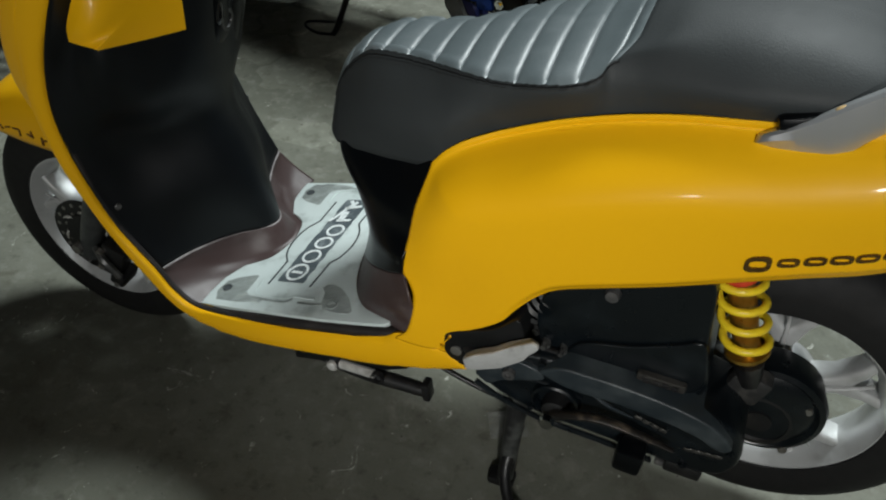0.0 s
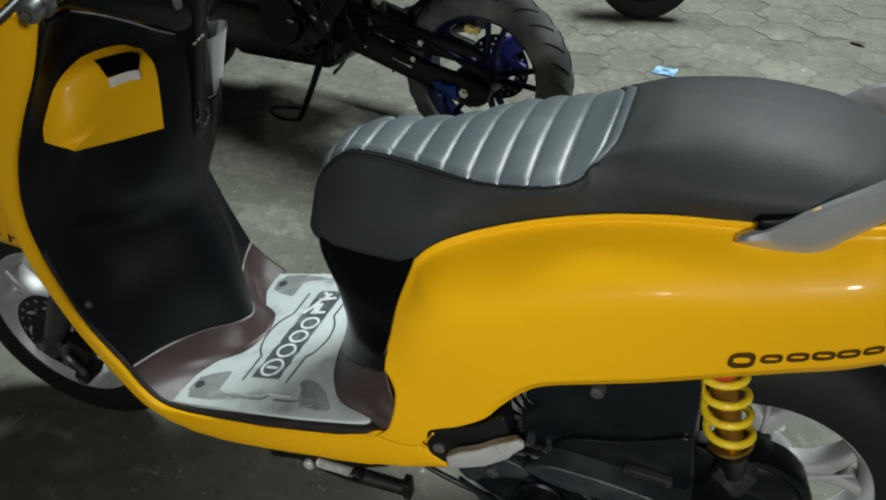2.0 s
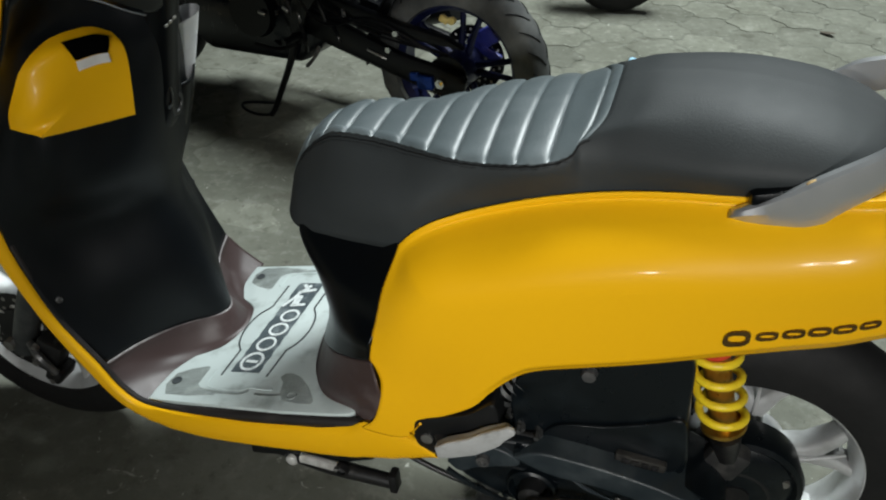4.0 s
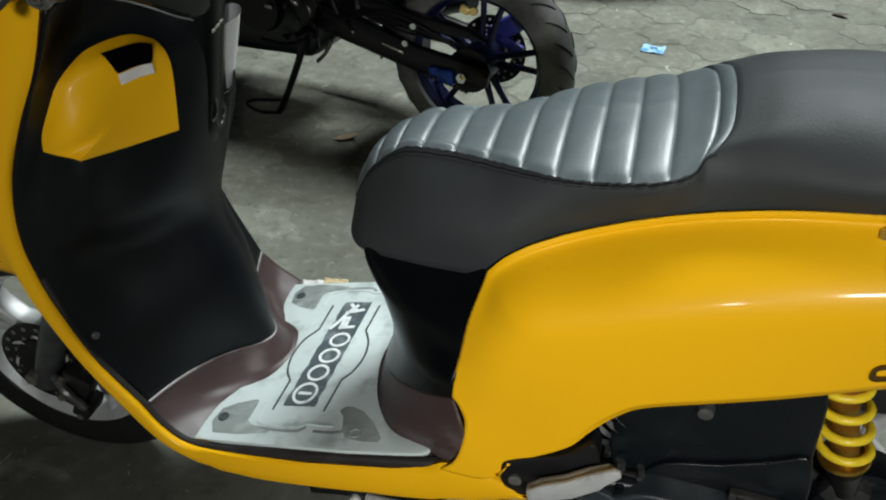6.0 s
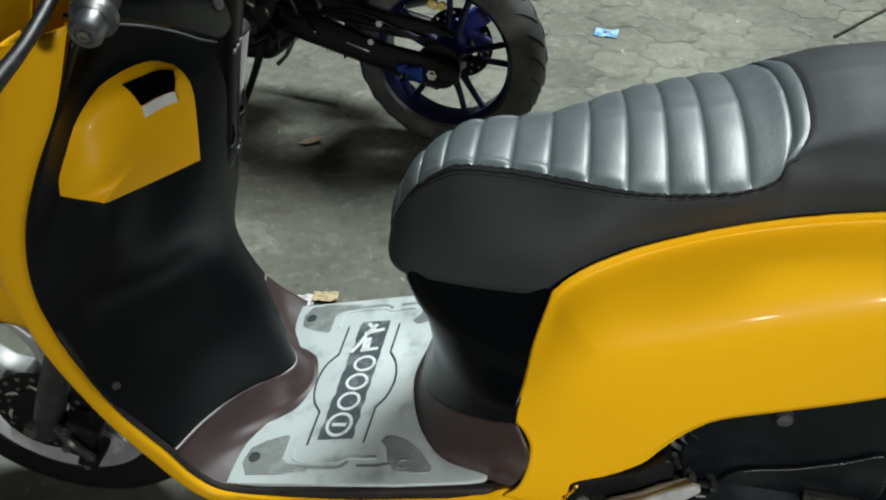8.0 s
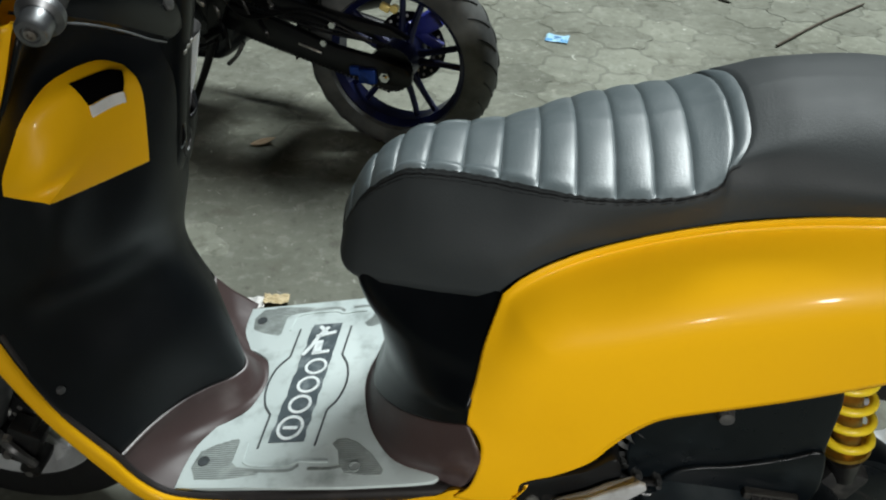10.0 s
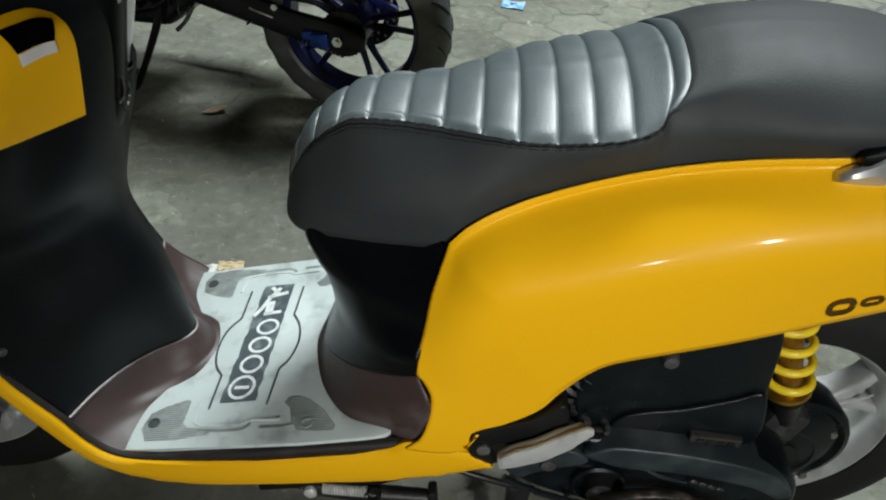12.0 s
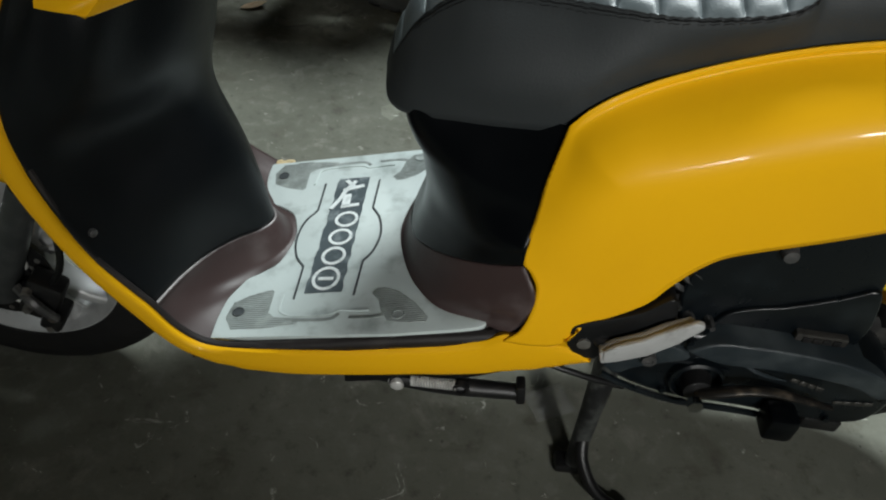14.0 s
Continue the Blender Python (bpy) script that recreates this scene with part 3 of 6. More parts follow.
def rear_riser():
    rows = [[(x + (0.001 if y else -0.001), y, z) for x, y, z in KNEE_LOW],
            [(0.201, 0, 0.361), (0.207, 0.048, 0.365), (0.227, 0.093, 0.379), (0.264, 0.143, 0.406), (0.312, 0.178, 0.434), (0.352, 0.201, 0.456)],
            [(0.198, 0, 0.349), (0.205, 0.051, 0.352), (0.224, 0.101, 0.360), (0.258, 0.150, 0.379), (0.308, 0.184, 0.404), (0.356, 0.199, 0.430)],
            [(0.194, 0, 0.341), (0.201, 0.054, 0.342), (0.220, 0.107, 0.348), (0.253, 0.149, 0.359), (0.308, 0.176, 0.379), (0.350, 0.195, 0.398)],
            [(0.186, 0, 0.337), (0.194, 0.056, 0.337), (0.213, 0.110, 0.342), (0.244, 0.149, 0.349), (0.298, 0.171, 0.362), (0.336, 0.192, 0.370)]]
    return loft([both_sides(r) for r in rows], 81, 32)


part("floor_riser", rear_riser(), MAUVE, scooter, "brown curved riser below the knee panel", thick=0.003)

# Pale rubber foot mat.
half_mat = [(-0.028, 0.180), (-0.027, 0.140), (-0.017, 0.090), (0.011, 0.069), (0.031, 0.051), (0.041, 0.022), (0.044, 0.0)]
half_rear = [(0.190, 0.0), (0.198, 0.05), (0.215, 0.098), (0.240, 0.134), (0.268, 0.150), (0.299, 0.157), (0.311, 0.164), (0.310, 0.175), (0.294, 0.184), (0.20, 0.187)]
front = spline([(x, -y, 0) for x, y in half_mat] + [(x, y, 0) for x, y in half_mat[-2::-1]], 60)
rear = spline([(x, y, 0) for x, y in half_rear[::-1]] + [(x, -y, 0) for x, y in half_rear[1:]], 90)
mat_outline = [(p.x, p.y * (0.96 if p.y > 0 else 1)) for p in front + rear]


def sloped(bm):
    """Lays a flat mesh on the slope of the foot floor."""
    for v in bm.verts:
        v.co.z += mat_z(v.co.x)
    return bm


# Strip darker than the brown floor, along the mat's near edge.
part("floor_edge", grid([[Vector((x, y, mat_z(x) + z)) for x in np.linspace(-0.030, 0.335, 40)] for y, z in ((-0.1955, -0.014), (-0.1925, -0.004), (-0.188, -0.001), (-0.1838, -0.001), (-0.181, -0.004))]), FLOOR_EDGE, scooter, "black strip beside the mat", thick=0.003)
foot_mat = part("foot_mat", sloped(prism(mat_outline, -0.004, 0.004, 0.0015, axis="z")), MAT, scooter, "pale grey-white rubber foot mat, scuffed and dirty")


def mat_piece(name, outline, material, z0=0.004, h=0.0012, label=""):
    return part(name, sloped(prism(outline, z0 - 0.0005, z0 + h, 0, axis="z")), material, foot_mat, label)


def mat_strip(name, pts, w, material, z0=0.004, h=0.0012, n=40):
    c = spline([(x, y, 0) for x, y in pts], n)
    a, b = [], []
    for i, p in enumerate(c):
        d = (c[min(i + 1, n - 1)] - c[max(i - 1, 0)]).normalized()
        s = Vector((-d.y, d.x, 0)) * w / 2
        a.append((p.x + s.x, p.y + s.y))
        b.append((p.x - s.x, p.y - s.y))
    return mat_piece(name, a + b[::-1], material, z0, h)


worn = [(x + 0.0008 * math.sin(i * 2.3) + 0.0010 * math.sin(i * 5.1), y) for i, (x, y) in enumerate([(0.078 + 0.034 * (y + 0.112) / 1.0, y) for y in np.linspace(-0.112, 0.120, 26)])]
worn += [(x + 0.0008 * math.sin(i * 1.9) + 0.0010 * math.sin(i * 4.3), y) for i, (x, y) in enumerate([(0.126 + 0.024 * (y + 0.112) / 1.0, y) for y in np.linspace(0.120, -0.112, 26)])]
mat_piece("centre_panel", worn, MAT_PANEL, label="worn dark grey centre panel")
for pts in ([(0.066, -0.121), (0.067, -0.062)], [(0.067, -0.062), (0.054, -0.042), (0.047, -0.010), (0.051, 0.026), (0.066, 0.052)], [(0.066, 0.052), (0.067, 0.112)],
            [(0.143, -0.120), (0.146, -0.058)], [(0.146, -0.058), (0.157, -0.040), (0.163, -0.008), (0.158, 0.025), (0.145, 0.050)], [(0.145, 0.050), (0.147, 0.112)]):
    mat_strip("groove_line", pts, 0.0028, MAT_LINE)


def ring(cx, cy, rx, ry, w, n=28):
    out = [(cx + rx * math.cos(a), cy + ry * math.sin(a)) for a in [2 * math.pi * k / n for k in range(n)]]
    ins = [(cx + (rx - w) * math.cos(a), cy + (ry - w) * math.sin(a)) for a in [2 * math.pi * k / n for k in range(n)]]
    bm = bmesh.new()
    rows = []
    for pts, h in ((out, 0.0048), (out, 0.0064), (ins, 0.0064), (ins, 0.0048)):
        rows.append([Vector((x, y, h)) for x, y in pts])
    bm.free()
    return grid(rows, close_u=True, close_v=True)


# The mat's wordmark, as plain rounded shapes.
for k, (cy, ry) in enumerate(((-0.088, 0.021), (-0.046, 0.017), (-0.009, 0.016), (0.027, 0.016))):
    part("wordmark_shape", sloped(ring(0.102 + 0.003 * k, cy, 0.0165 if k else 0.0185, ry, 0.0042)), MAT_WHITE, foot_mat, "worn white printed shape")
mat_strip("wordmark_shape", [(0.092, -0.088), (0.112, -0.089)], 0.005, MAT_WHITE, 0.0052)
mat_strip("wordmark_shape", [(0.098, 0.055), (0.124, 0.058)], 0.0055, MAT_WHITE, 0.0052)
mat_strip("wordmark_shape", [(0.105, 0.055), (0.104, 0.082)], 0.012, MAT_WHITE, 0.0052)
mat_strip("wordmark_shape", [(0.096, 0.092), (0.126, 0.100)], 0.006, MAT_WHITE, 0.0052)
mat_strip("wordmark_shape", [(0.098, 0.115), (0.112, 0.098)], 0.006, MAT_WHITE, 0.0052)


def tread(outline_fn, x0, x1, y0, y1, pitch):
    """Thin raised ribs that fill a patch."""
    bms, k = [], 0
    y = y0
    while y < y1:
        xs = [x for x in np.linspace(x0, x1, 60) if outline_fn(x, y)]
        if len(xs) > 2:
            bms.append(box((xs[-1] - xs[0], pitch * 0.42, 0.0013), pose((xs[0] + xs[-1]) / 2, y, 0.0045), 0.0004, 1))
        y += pitch
    return sloped(merged(*bms))


def inside(outline):
    """A test of whether a point lies within an outline."""
    def test(x, y):
        odd = False
        for (x0, y0), (x1, y1) in zip(outline, outline[1:] + outline[:1]):
            if (y0 > y) != (y1 > y) and x < x0 + (x1 - x0) * (y - y0) / (y1 - y0):
                odd = not odd
        return odd
    return test


FRONT_TREAD = [(-0.017, 0.147), (-0.012, 0.122), (0.006, 0.111), (0.034, 0.102), (0.038, 0.106), (0.038, 0.142), (0.046, 0.150), (0.080, 0.157), (0.078, 0.163), (0.033, 0.169), (-0.006, 0.167)]
REAR_TREAD = [(0.166, 0.118), (0.172, 0.110), (0.182, 0.109), (0.200, 0.117), (0.222, 0.137), (0.240, 0.163), (0.238, 0.170), (0.215, 0.170), (0.191, 0.166), (0.181, 0.150), (0.176, 0.130)]
for s in (-1, 1):
    for patch in (FRONT_TREAD, REAR_TREAD):
        lo, hi = min(s * 0.100, s * 0.170), max(s * 0.100, s * 0.170)
        outline = [(x, s * y) for x, y in patch]
        part("tread_patch", tread(inside(outline), min(patch)[0], max(patch)[0], lo, hi, 0.0034), MAT_DARK, foot_mat, "dark ribbed tread patch")
        mat_piece("tread_bed", outline, MAT_BED, 0.0038, 0.0006)
    mat_strip("dirt_line", [(0.060, s * 0.155), (0.090, s * 0.158), (0.118, s * 0.158), (0.129, s * 0.150)], 0.0045, MAT_DARK, 0.0038, 0.0008)
    mat_strip("dirt_line", [(0.142, s * 0.157), (0.168, s * 0.158), (0.186, s * 0.155)], 0.0045, MAT_DARK, 0.0038, 0.0008)
    mat_strip("raised_rib", [(0.050, s * 0.112), (0.051, s * 0.134), (0.057, s * 0.145), (0.075, s * 0.150), (0.116, s * 0.150), (0.128, s * 0.144), (0.150, s * 0.146), (0.166, s * 0.146)], 0.0035, MAT, 0.0042, 0.0012)
    for x, y in ((-0.002, 0.139), (0.203, 0.157)):
        z = mat_z(x) + 0.0045
        # Front holes are dark discs; their depth is put into the colour.
        part("bolt_hole", lathe([(0.0, 0.0082), (0.0016, 0.0076), (0.0016, 0.0060), (0.0008, 0.0056), (0.0008, 0.0)], (x, s * y, z), (-0.23, 0, 1), 24), MAT_LINE if x < 0.1 else MAT_BED, foot_mat, "bolt hole, a dark disc for its depth" if x < 0.1 else "")
mat_strip("worn_patch", [(0.084, 0.052), (0.094, 0.072), (0.100, 0.090), (0.112, 0.112)], 0.006, MAT_WHITE, 0.0052)

# Seat.
TOP_Z = [(0.163, 0.600), (0.170, 0.640), (0.182, 0.674), (0.20, 0.702), (0.226, 0.725), (0.262, 0.738), (0.326, 0.748), (0.389, 0.765), (0.45, 0.780), (0.509, 0.794), (0.543, 0.804), (0.57, 0.818),
         (0.60, 0.833), (0.64, 0.844), (0.714, 0.850), (0.786, 0.845), (0.824, 0.837), (0.865, 0.823), (0.885, 0.810), (0.892, 0.798)]
SEAM_Y = [(0.163, 0.0), (0.170, 0.025), (0.18, 0.036), (0.20, 0.047), (0.238, 0.058), (0.268, 0.066), (0.307, 0.075), (0.346, 0.088), (0.385, 0.105), (0.422, 0.119), (0.459, 0.127), (0.494, 0.133), (0.528, 0.133), (0.56, 0.124), (0.585, 0.112), (0.64, 0.104), (0.80, 0.097), (0.865, 0.065), (0.885, 0.03), (0.892, 0.0)]
SEAM_Z = [(0.163, 0.595), (0.170, 0.622), (0.18, 0.648), (0.20, 0.686), (0.238, 0.724), (0.268, 0.735), (0.307, 0.740), (0.346, 0.744), (0.385, 0.749), (0.422, 0.753), (0.459, 0.758), (0.494, 0.766), (0.528, 0.774), (0.56, 0.788), (0.60, 0.808), (0.64, 0.825), (0.72, 0.832), (0.80, 0.828), (0.865, 0.815), (0.892, 0.80)]
BASE_Y = [(0.163, 0.0), (0.167, 0.035), (0.176, 0.055), (0.20, 0.076), (0.25, 0.099), (0.30, 0.114), (0.361, 0.126), (0.40, 0.124), (0.45, 0.115), (0.55, 0.117), (0.66, 0.124), (0.75, 0.130), (0.83, 0.118), (0.87, 0.085), (0.888, 0.04), (0.892, 0.0)]
BASE_Z = [(0.163, 0.590), (0.18, 0.586), (0.20, 0.590), (0.25, 0.603), (0.30, 0.612), (0.361, 0.626), (0.402, 0.660), (0.455, 0.684), (0.507, 0.706), (0.557, 0.724), (0.605, 0.738), (0.738, 0.762), (0.892, 0.79)]
GROOVES = [0.1815, 0.205, 0.233, 0.268, 0.307, 0.346, 0.385, 0.422, 0.459, 0.494, 0.529, 0.568]


f_top, f_sy, f_sz, f_by, f_bz = [smooth_table(t) for t in (TOP_Z, SEAM_Y, SEAM_Z, BASE_Y, BASE_Z)]


seat_rows = []


def seat_mesh(which):
    """The seat's cover over stations along x; which picks the ribbed top panel or the rest."""
    xs = list(0.163 + 0.04 * (np.linspace(0, 1, 26) ** 2)) + list(np.arange(0.2045, 0.86, 0.0031)) + list(0.892 - 0.032 * (np.linspace(1, 0, 18) ** 2))
    xs = sorted(xs + [g + d for g in GROOVES for d in (-0.0014, 0.0, 0.0014)])
    rows, inside = [], []
    half_n, top_n = 16, 22
    for x in xs:
        zt, sy, sz, by, bz = f_top(x), f_sy(x), f_sz(x), f_by(x), f_bz(x)
        sz = min(sz, zt - 0.001)
        sy = max(0.0, sy - 0.008)
        sz -= 0.003
        h, plain = zt - bz, step(x, 0.575, 0.70)
        ribbed_pts = [(x, -by * 0.93 + 0.002, bz - 0.012), (x, -by, bz), (x, -(by * 0.55 + sy * 0.45) - (0.012 - 0.008 * step(x, 0.30, 0.42)) * step(x, 0.17, 0.3), bz * 0.45 + sz * 0.55), (x, -sy, sz),
                      (x, -sy * 0.78, sz + 0.46 * (zt - sz)), (x, -sy * 0.42, sz + 0.84 * (zt - sz)), (x, 0, zt)]
        plain_pts = [(x, -by * 0.93 + 0.002, bz - 0.012), (x, -by, bz), (x, -by * 1.03 - 0.004, bz + 0.36 * h), (x, -by * 0.92, bz + 0.66 * h), (x, -by * 0.70, bz + 0.865 * h), (x, -by * 0.38, bz + 0.97 * h), (x, 0, zt)]
        dense = spline([Vector(a).lerp(Vector(b), plain) for a, b in zip(ribbed_pts, plain_pts)], 121)
        cut_at = min(range(20, 119), key=lambda k: abs(dense[k].z - sz * (1 - plain) - (bz + 0.66 * h) * plain))
        def between(a, b, n):
            out = []
            for k in range(n):
                w = a + (b - a) * k / (n - 1)
                i = min(119, int(w))
                out.append(dense[i].lerp(dense[i + 1], w - i))
            return out
        side, over = between(0, cut_at, half_n), between(cut_at, 120, top_n)
        panel = 0.172 <= x <= 0.585
        if panel:
            k = min(GROOVES, key=lambda g: abs(g - x))
            gap = abs(x - k)
            left_k = max([g for g in GROOVES if g <= x], default=0.172)
            right_k = min([g for g in GROOVES if g > x], default=0.585)
            arch = math.sin(math.pi * (x - left_k) / (right_k - left_k)) ** 0.5
            for i, p in enumerate(over):
                f = i / (top_n - 1)
                edge = step(f, -0.04, 0.03)
                roll = 0.0042 * (1 - 0.4 * f) * arch + 0.0012 * (1 - math.exp(-(gap / 0.0022) ** 2)) - 0.0052
                p.z += roll * edge - 0.001 * (1 - step(f, 0.0, 0.05))
        left = side + over[1:]
        full = left + [Vector((p.x, -p.y, p.z)) for p in left[-2::-1]]
        turn = step(x, 0.545, 0.582) * (1 - step(x, 0.586, 0.70))
        for i, p in enumerate(full):
            i = min(i, len(full) - 1 - i)
            corner = 0 if i < 2 else ((i - 1) / (half_n - 2)) ** 1.2 if i < half_n else max(0.0, 1 - (i - half_n + 1) / (top_n - 1) / 0.42) ** 2
            p.y -= 0.008 * step(p.z, bz, bz + 0.05)
            p.x += 0.005 * (1 - min(1, (p.y / 0.11) ** 2)) * step(x, 0.50, 0.59) * (1 - step(x, 0.60, 0.70)) - (0.014 * corner + 0.005) * turn
            p.z -= 0.013 * step(p.y, 0.0, 0.08) * (1 - step(x, 0.34, 0.46)) * step(x, 0.18, 0.25)
        rows.append(full)
    seat_rows[:] = rows
    bm = grid(rows)
    wide = len(rows[0]) - 1
    cut = []
    for k, f in enumerate(bm.faces):
        i, j = divmod(k, wide)
        ribbed = 0.1715 < xs[i] < 0.582 and half_n - 1 <= j < wide - half_n + 1
        if ribbed != (which == "ribbed"):
            cut.append(f)
    bmesh.ops.delete(bm, geom=cut, context="FACES")
    return bm


seat = part("seat", seat_mesh("rest"), VINYL, scooter, "black vinyl seat", sharp=70)
part("ribbed_panel", seat_mesh("ribbed"), VINYL_TOP, seat, "grey-black ribbed rider's panel", sharp=70)


def along_seat(x, j, lift=0.0007):
    """A point of the seat's near side at a station, j counted up from its lower edge, raised a little."""
    r = min(seat_rows, key=lambda q: abs(q[2].x - x))
    i = min(int(j), len(r) - 3)
    p = r[i].lerp(r[i + 1], j - i)
    d = (r[i + 1] - r[i]).normalized()
    n = Vector((0, -d.z, d.y))
    return p + (n if n.y < 0 else -n) * lift


for row in (14.75, 13.95):
    bms = []
    for k in range(86):
        x = 0.196 + 0.00425 * k
        bms.append(tube([along_seat(x, row), along_seat(x + 0.0028, row)], 0.00042, 4))
    part("stitching", merged(*bms), BLACK_MATT, seat, "double row of black stitches")
part("seam", tube([along_seat(0.176 + 0.0048 * k, 14.4, 0.0) for k in range(85)], 0.0011, 6), BLACK_MATT, seat, "stitched seam")
part("seam", tube([along_seat(0.790 + 0.0030 * k, 5 + 0.36 * k, 0.0003) for k in range(29)], 0.0014, 6), BLACK_MATT, seat, "rear seam")
part("lock_bracket", box((0.060, 0.020, 0.022), pose(0.762, -0.142, 0.780, 0, -14, 4), 0.007), BLACK, scooter, "black seat lock bracket")
part("hinge_tab", prism([(0.790 + 0.013 * math.cos(a), 0.797 + 0.012 * math.sin(a)) for a in [math.pi * k / 12 - 0.35 for k in range(13)]], -0.153, -0.147, 0.001), CREAM_METAL, scooter, "small cream-coloured tab")
# Grab rail round the seat's tail.
def rail():
    """A blade-shaped rail: a bright upper edge, a crease along its face and a pointed front end."""
    upper = spline([(0.719, -0.149, 0.756), (0.727, -0.152, 0.763), (0.761, -0.155, 0.786), (0.792, -0.155, 0.811), (0.828, -0.153, 0.838), (0.855, -0.147, 0.857), (0.92, -0.117, 0.881), (0.985, -0.06, 0.889), (1.002, 0, 0.890)], 60)
    lower = spline([(0.717, -0.149, 0.751), (0.745, -0.151, 0.749), (0.780, -0.152, 0.7465), (0.793, -0.152, 0.749), (0.816, -0.151, 0.776), (0.840, -0.149, 0.799), (0.866, -0.142, 0.822), (0.925, -0.113, 0.851), (0.985, -0.058, 0.866), (1.002, 0, 0.867)], 60)
    rows = []
    for i, (t, b) in enumerate(zip(upper, lower)):
        u = i / 59
        out = Vector((0.55 * u, -1, 0)).lerp(Vector((1, 0, 0)), step(u, 0.72, 1.0)).normalized()
        crease = t.lerp(b, 0.30 + 0.25 * step(u, 0.0, 0.3)) + out * 0.005
        rows.append([t - out * 0.012, t - out * 0.002 + Vector((0, 0, 0.0025)), t + out * 0.0025, crease, b - out * 0.001, b - out * 0.006, b - out * 0.014, t.lerp(b, 0.5) - out * 0.016])
    rows += [[Vector((p.x, -0.85 * p.y, p.z - 0.024 * step(-p.y, 0.0, 0.10))) for p in r] for r in rows[-2::-1]]
    bm = grid(rows, close_u=True)
    bm.verts.ensure_lookup_table()
    wide, n = len(rows[0]), len(rows)
    bm.faces.new([bm.verts[k] for k in range(wide)])
    bm.faces.new([bm.verts[(n - 1) * wide + k] for k in range(wide)])
    return bm


part("grab_rail", rail(), SILVER, scooter, "silver-grey passenger grab rail", sharp=28)
part("rear_turn_signal", prism([(0.893, 0.703), (0.908, 0.724), (0.935, 0.735), (0.99, 0.732), (0.99, 0.688), (0.94, 0.680), (0.912, 0.686)], -0.182, -0.11, 0.006, 3), GLOSS, scooter, "black rear turn signal")
part("tail_panel", loft([[(0.80, -0.146, 0.782), (0.92, -0.115, 0.790), (1.02, -0.04, 0.795), (1.03, 0.0, 0.795)], [(0.80, 0, 0.775), (0.92, 0, 0.785), (1.02, -0.0, 0.795), (1.03, 0.001, 0.795)], [(0.80, 0.120, 0.755), (0.92, 0.10, 0.765), (1.02, 0.04, 0.79), (1.03, 0.0, 0.795)]], 20, 20), YELLOW, scooter, "yellow tail top", thick=0.003)


# ---- wheels, engine, stands ----
def tyre_part(name, c, r_out, half, r_bead, parent, material=RUBBER, grooves=0, axis=(0, 1, 0), seg=64, label=""):
    prof = []
    for k in range(17):
        a = math.pi * k / 16
        prof.append((-half * math.cos(a) * (1 if k not in (0, 16) else 0.92), r_bead + (r_out - r_bead) * (math.sin(a) ** 0.62)))
    prof += [(half * 0.6, r_bead - 0.004), (-half * 0.6, r_bead - 0.004)]
    return part(name, lathe(prof, c, axis, seg, closed=True), material, parent, label)


def scooter_wheel(name, c, r_out, half, label):
    w = part(name, lathe([(-half * 0.85, 0.163), (-half * 0.85, 0.155), (-half * 0.6, 0.147), (-half * 0.3, 0.14), (half * 0.3, 0.14), (half * 0.6, 0.147), (half * 0.85, 0.155), (half * 0.85, 0.163), (half * 0.7, 0.165), (half * 0.4, 0.148), (-half * 0.4, 0.148), (-half * 0.7, 0.165)], c, (0, 1, 0), 72, closed=True), ALLOY, scooter, label)
    tyre_part("tyre", c, r_out, half, 0.158, w, label="black rubber tyre")
    part("hub", lathe([(-0.05, 0), (-0.05, 0.028), (-0.034, 0.036), (-0.030, 0.052), (-0.02, 0.058), (0.02, 0.058), (0.03, 0.038), (0.05, 0.028), (0.05, 0)], c, (0, 1, 0), 40), ALLOY, w)
    for k in range(5):
        turn = pose(*c) @ Matrix.Rotation(-(2 * math.pi * k / 5 + 0.35), 4, "Y")
        blade = [(0.03, 0.022), (0.060, 0.016), (0.085, 0.015), (0.118, 0.029), (0.147, 0.052), (0.149, 0.034), (0.130, 0.016), (0.108, 0.0), (0.130, -0.016), (0.149, -0.034), (0.147, -0.052), (0.118, -0.029), (0.085, -0.015), (0.060, -0.016), (0.03, -0.022)]
        part("spoke", moved(prism(blade, -0.024, 0.016, 0.006, 3), turn), ALLOY, w)
        part("spoke_rib", moved(tube([(0.035, -0.026, 0), (0.09, -0.027, 0), (0.135, -0.022, 0)], [0.006, 0.004, 0.002], 8, 8), turn), ALLOY, w)
    return w


FRONT, REAR = (-0.362, 0.0, 0.238), (0.833, 0.0, 0.292)
front_wheel = scooter_wheel("front_wheel", FRONT, 0.238, 0.045, "silver alloy front wheel")
scooter_wheel("rear_wheel", REAR, 0.246, 0.052, "silver alloy rear wheel")


WHEEL_BRIGHT = surface("painted_slot_brightness", (0.60, 0.60, 0.57), (0.45, 0.45, 0.43), 0.35, metal=0.2, scale=60)


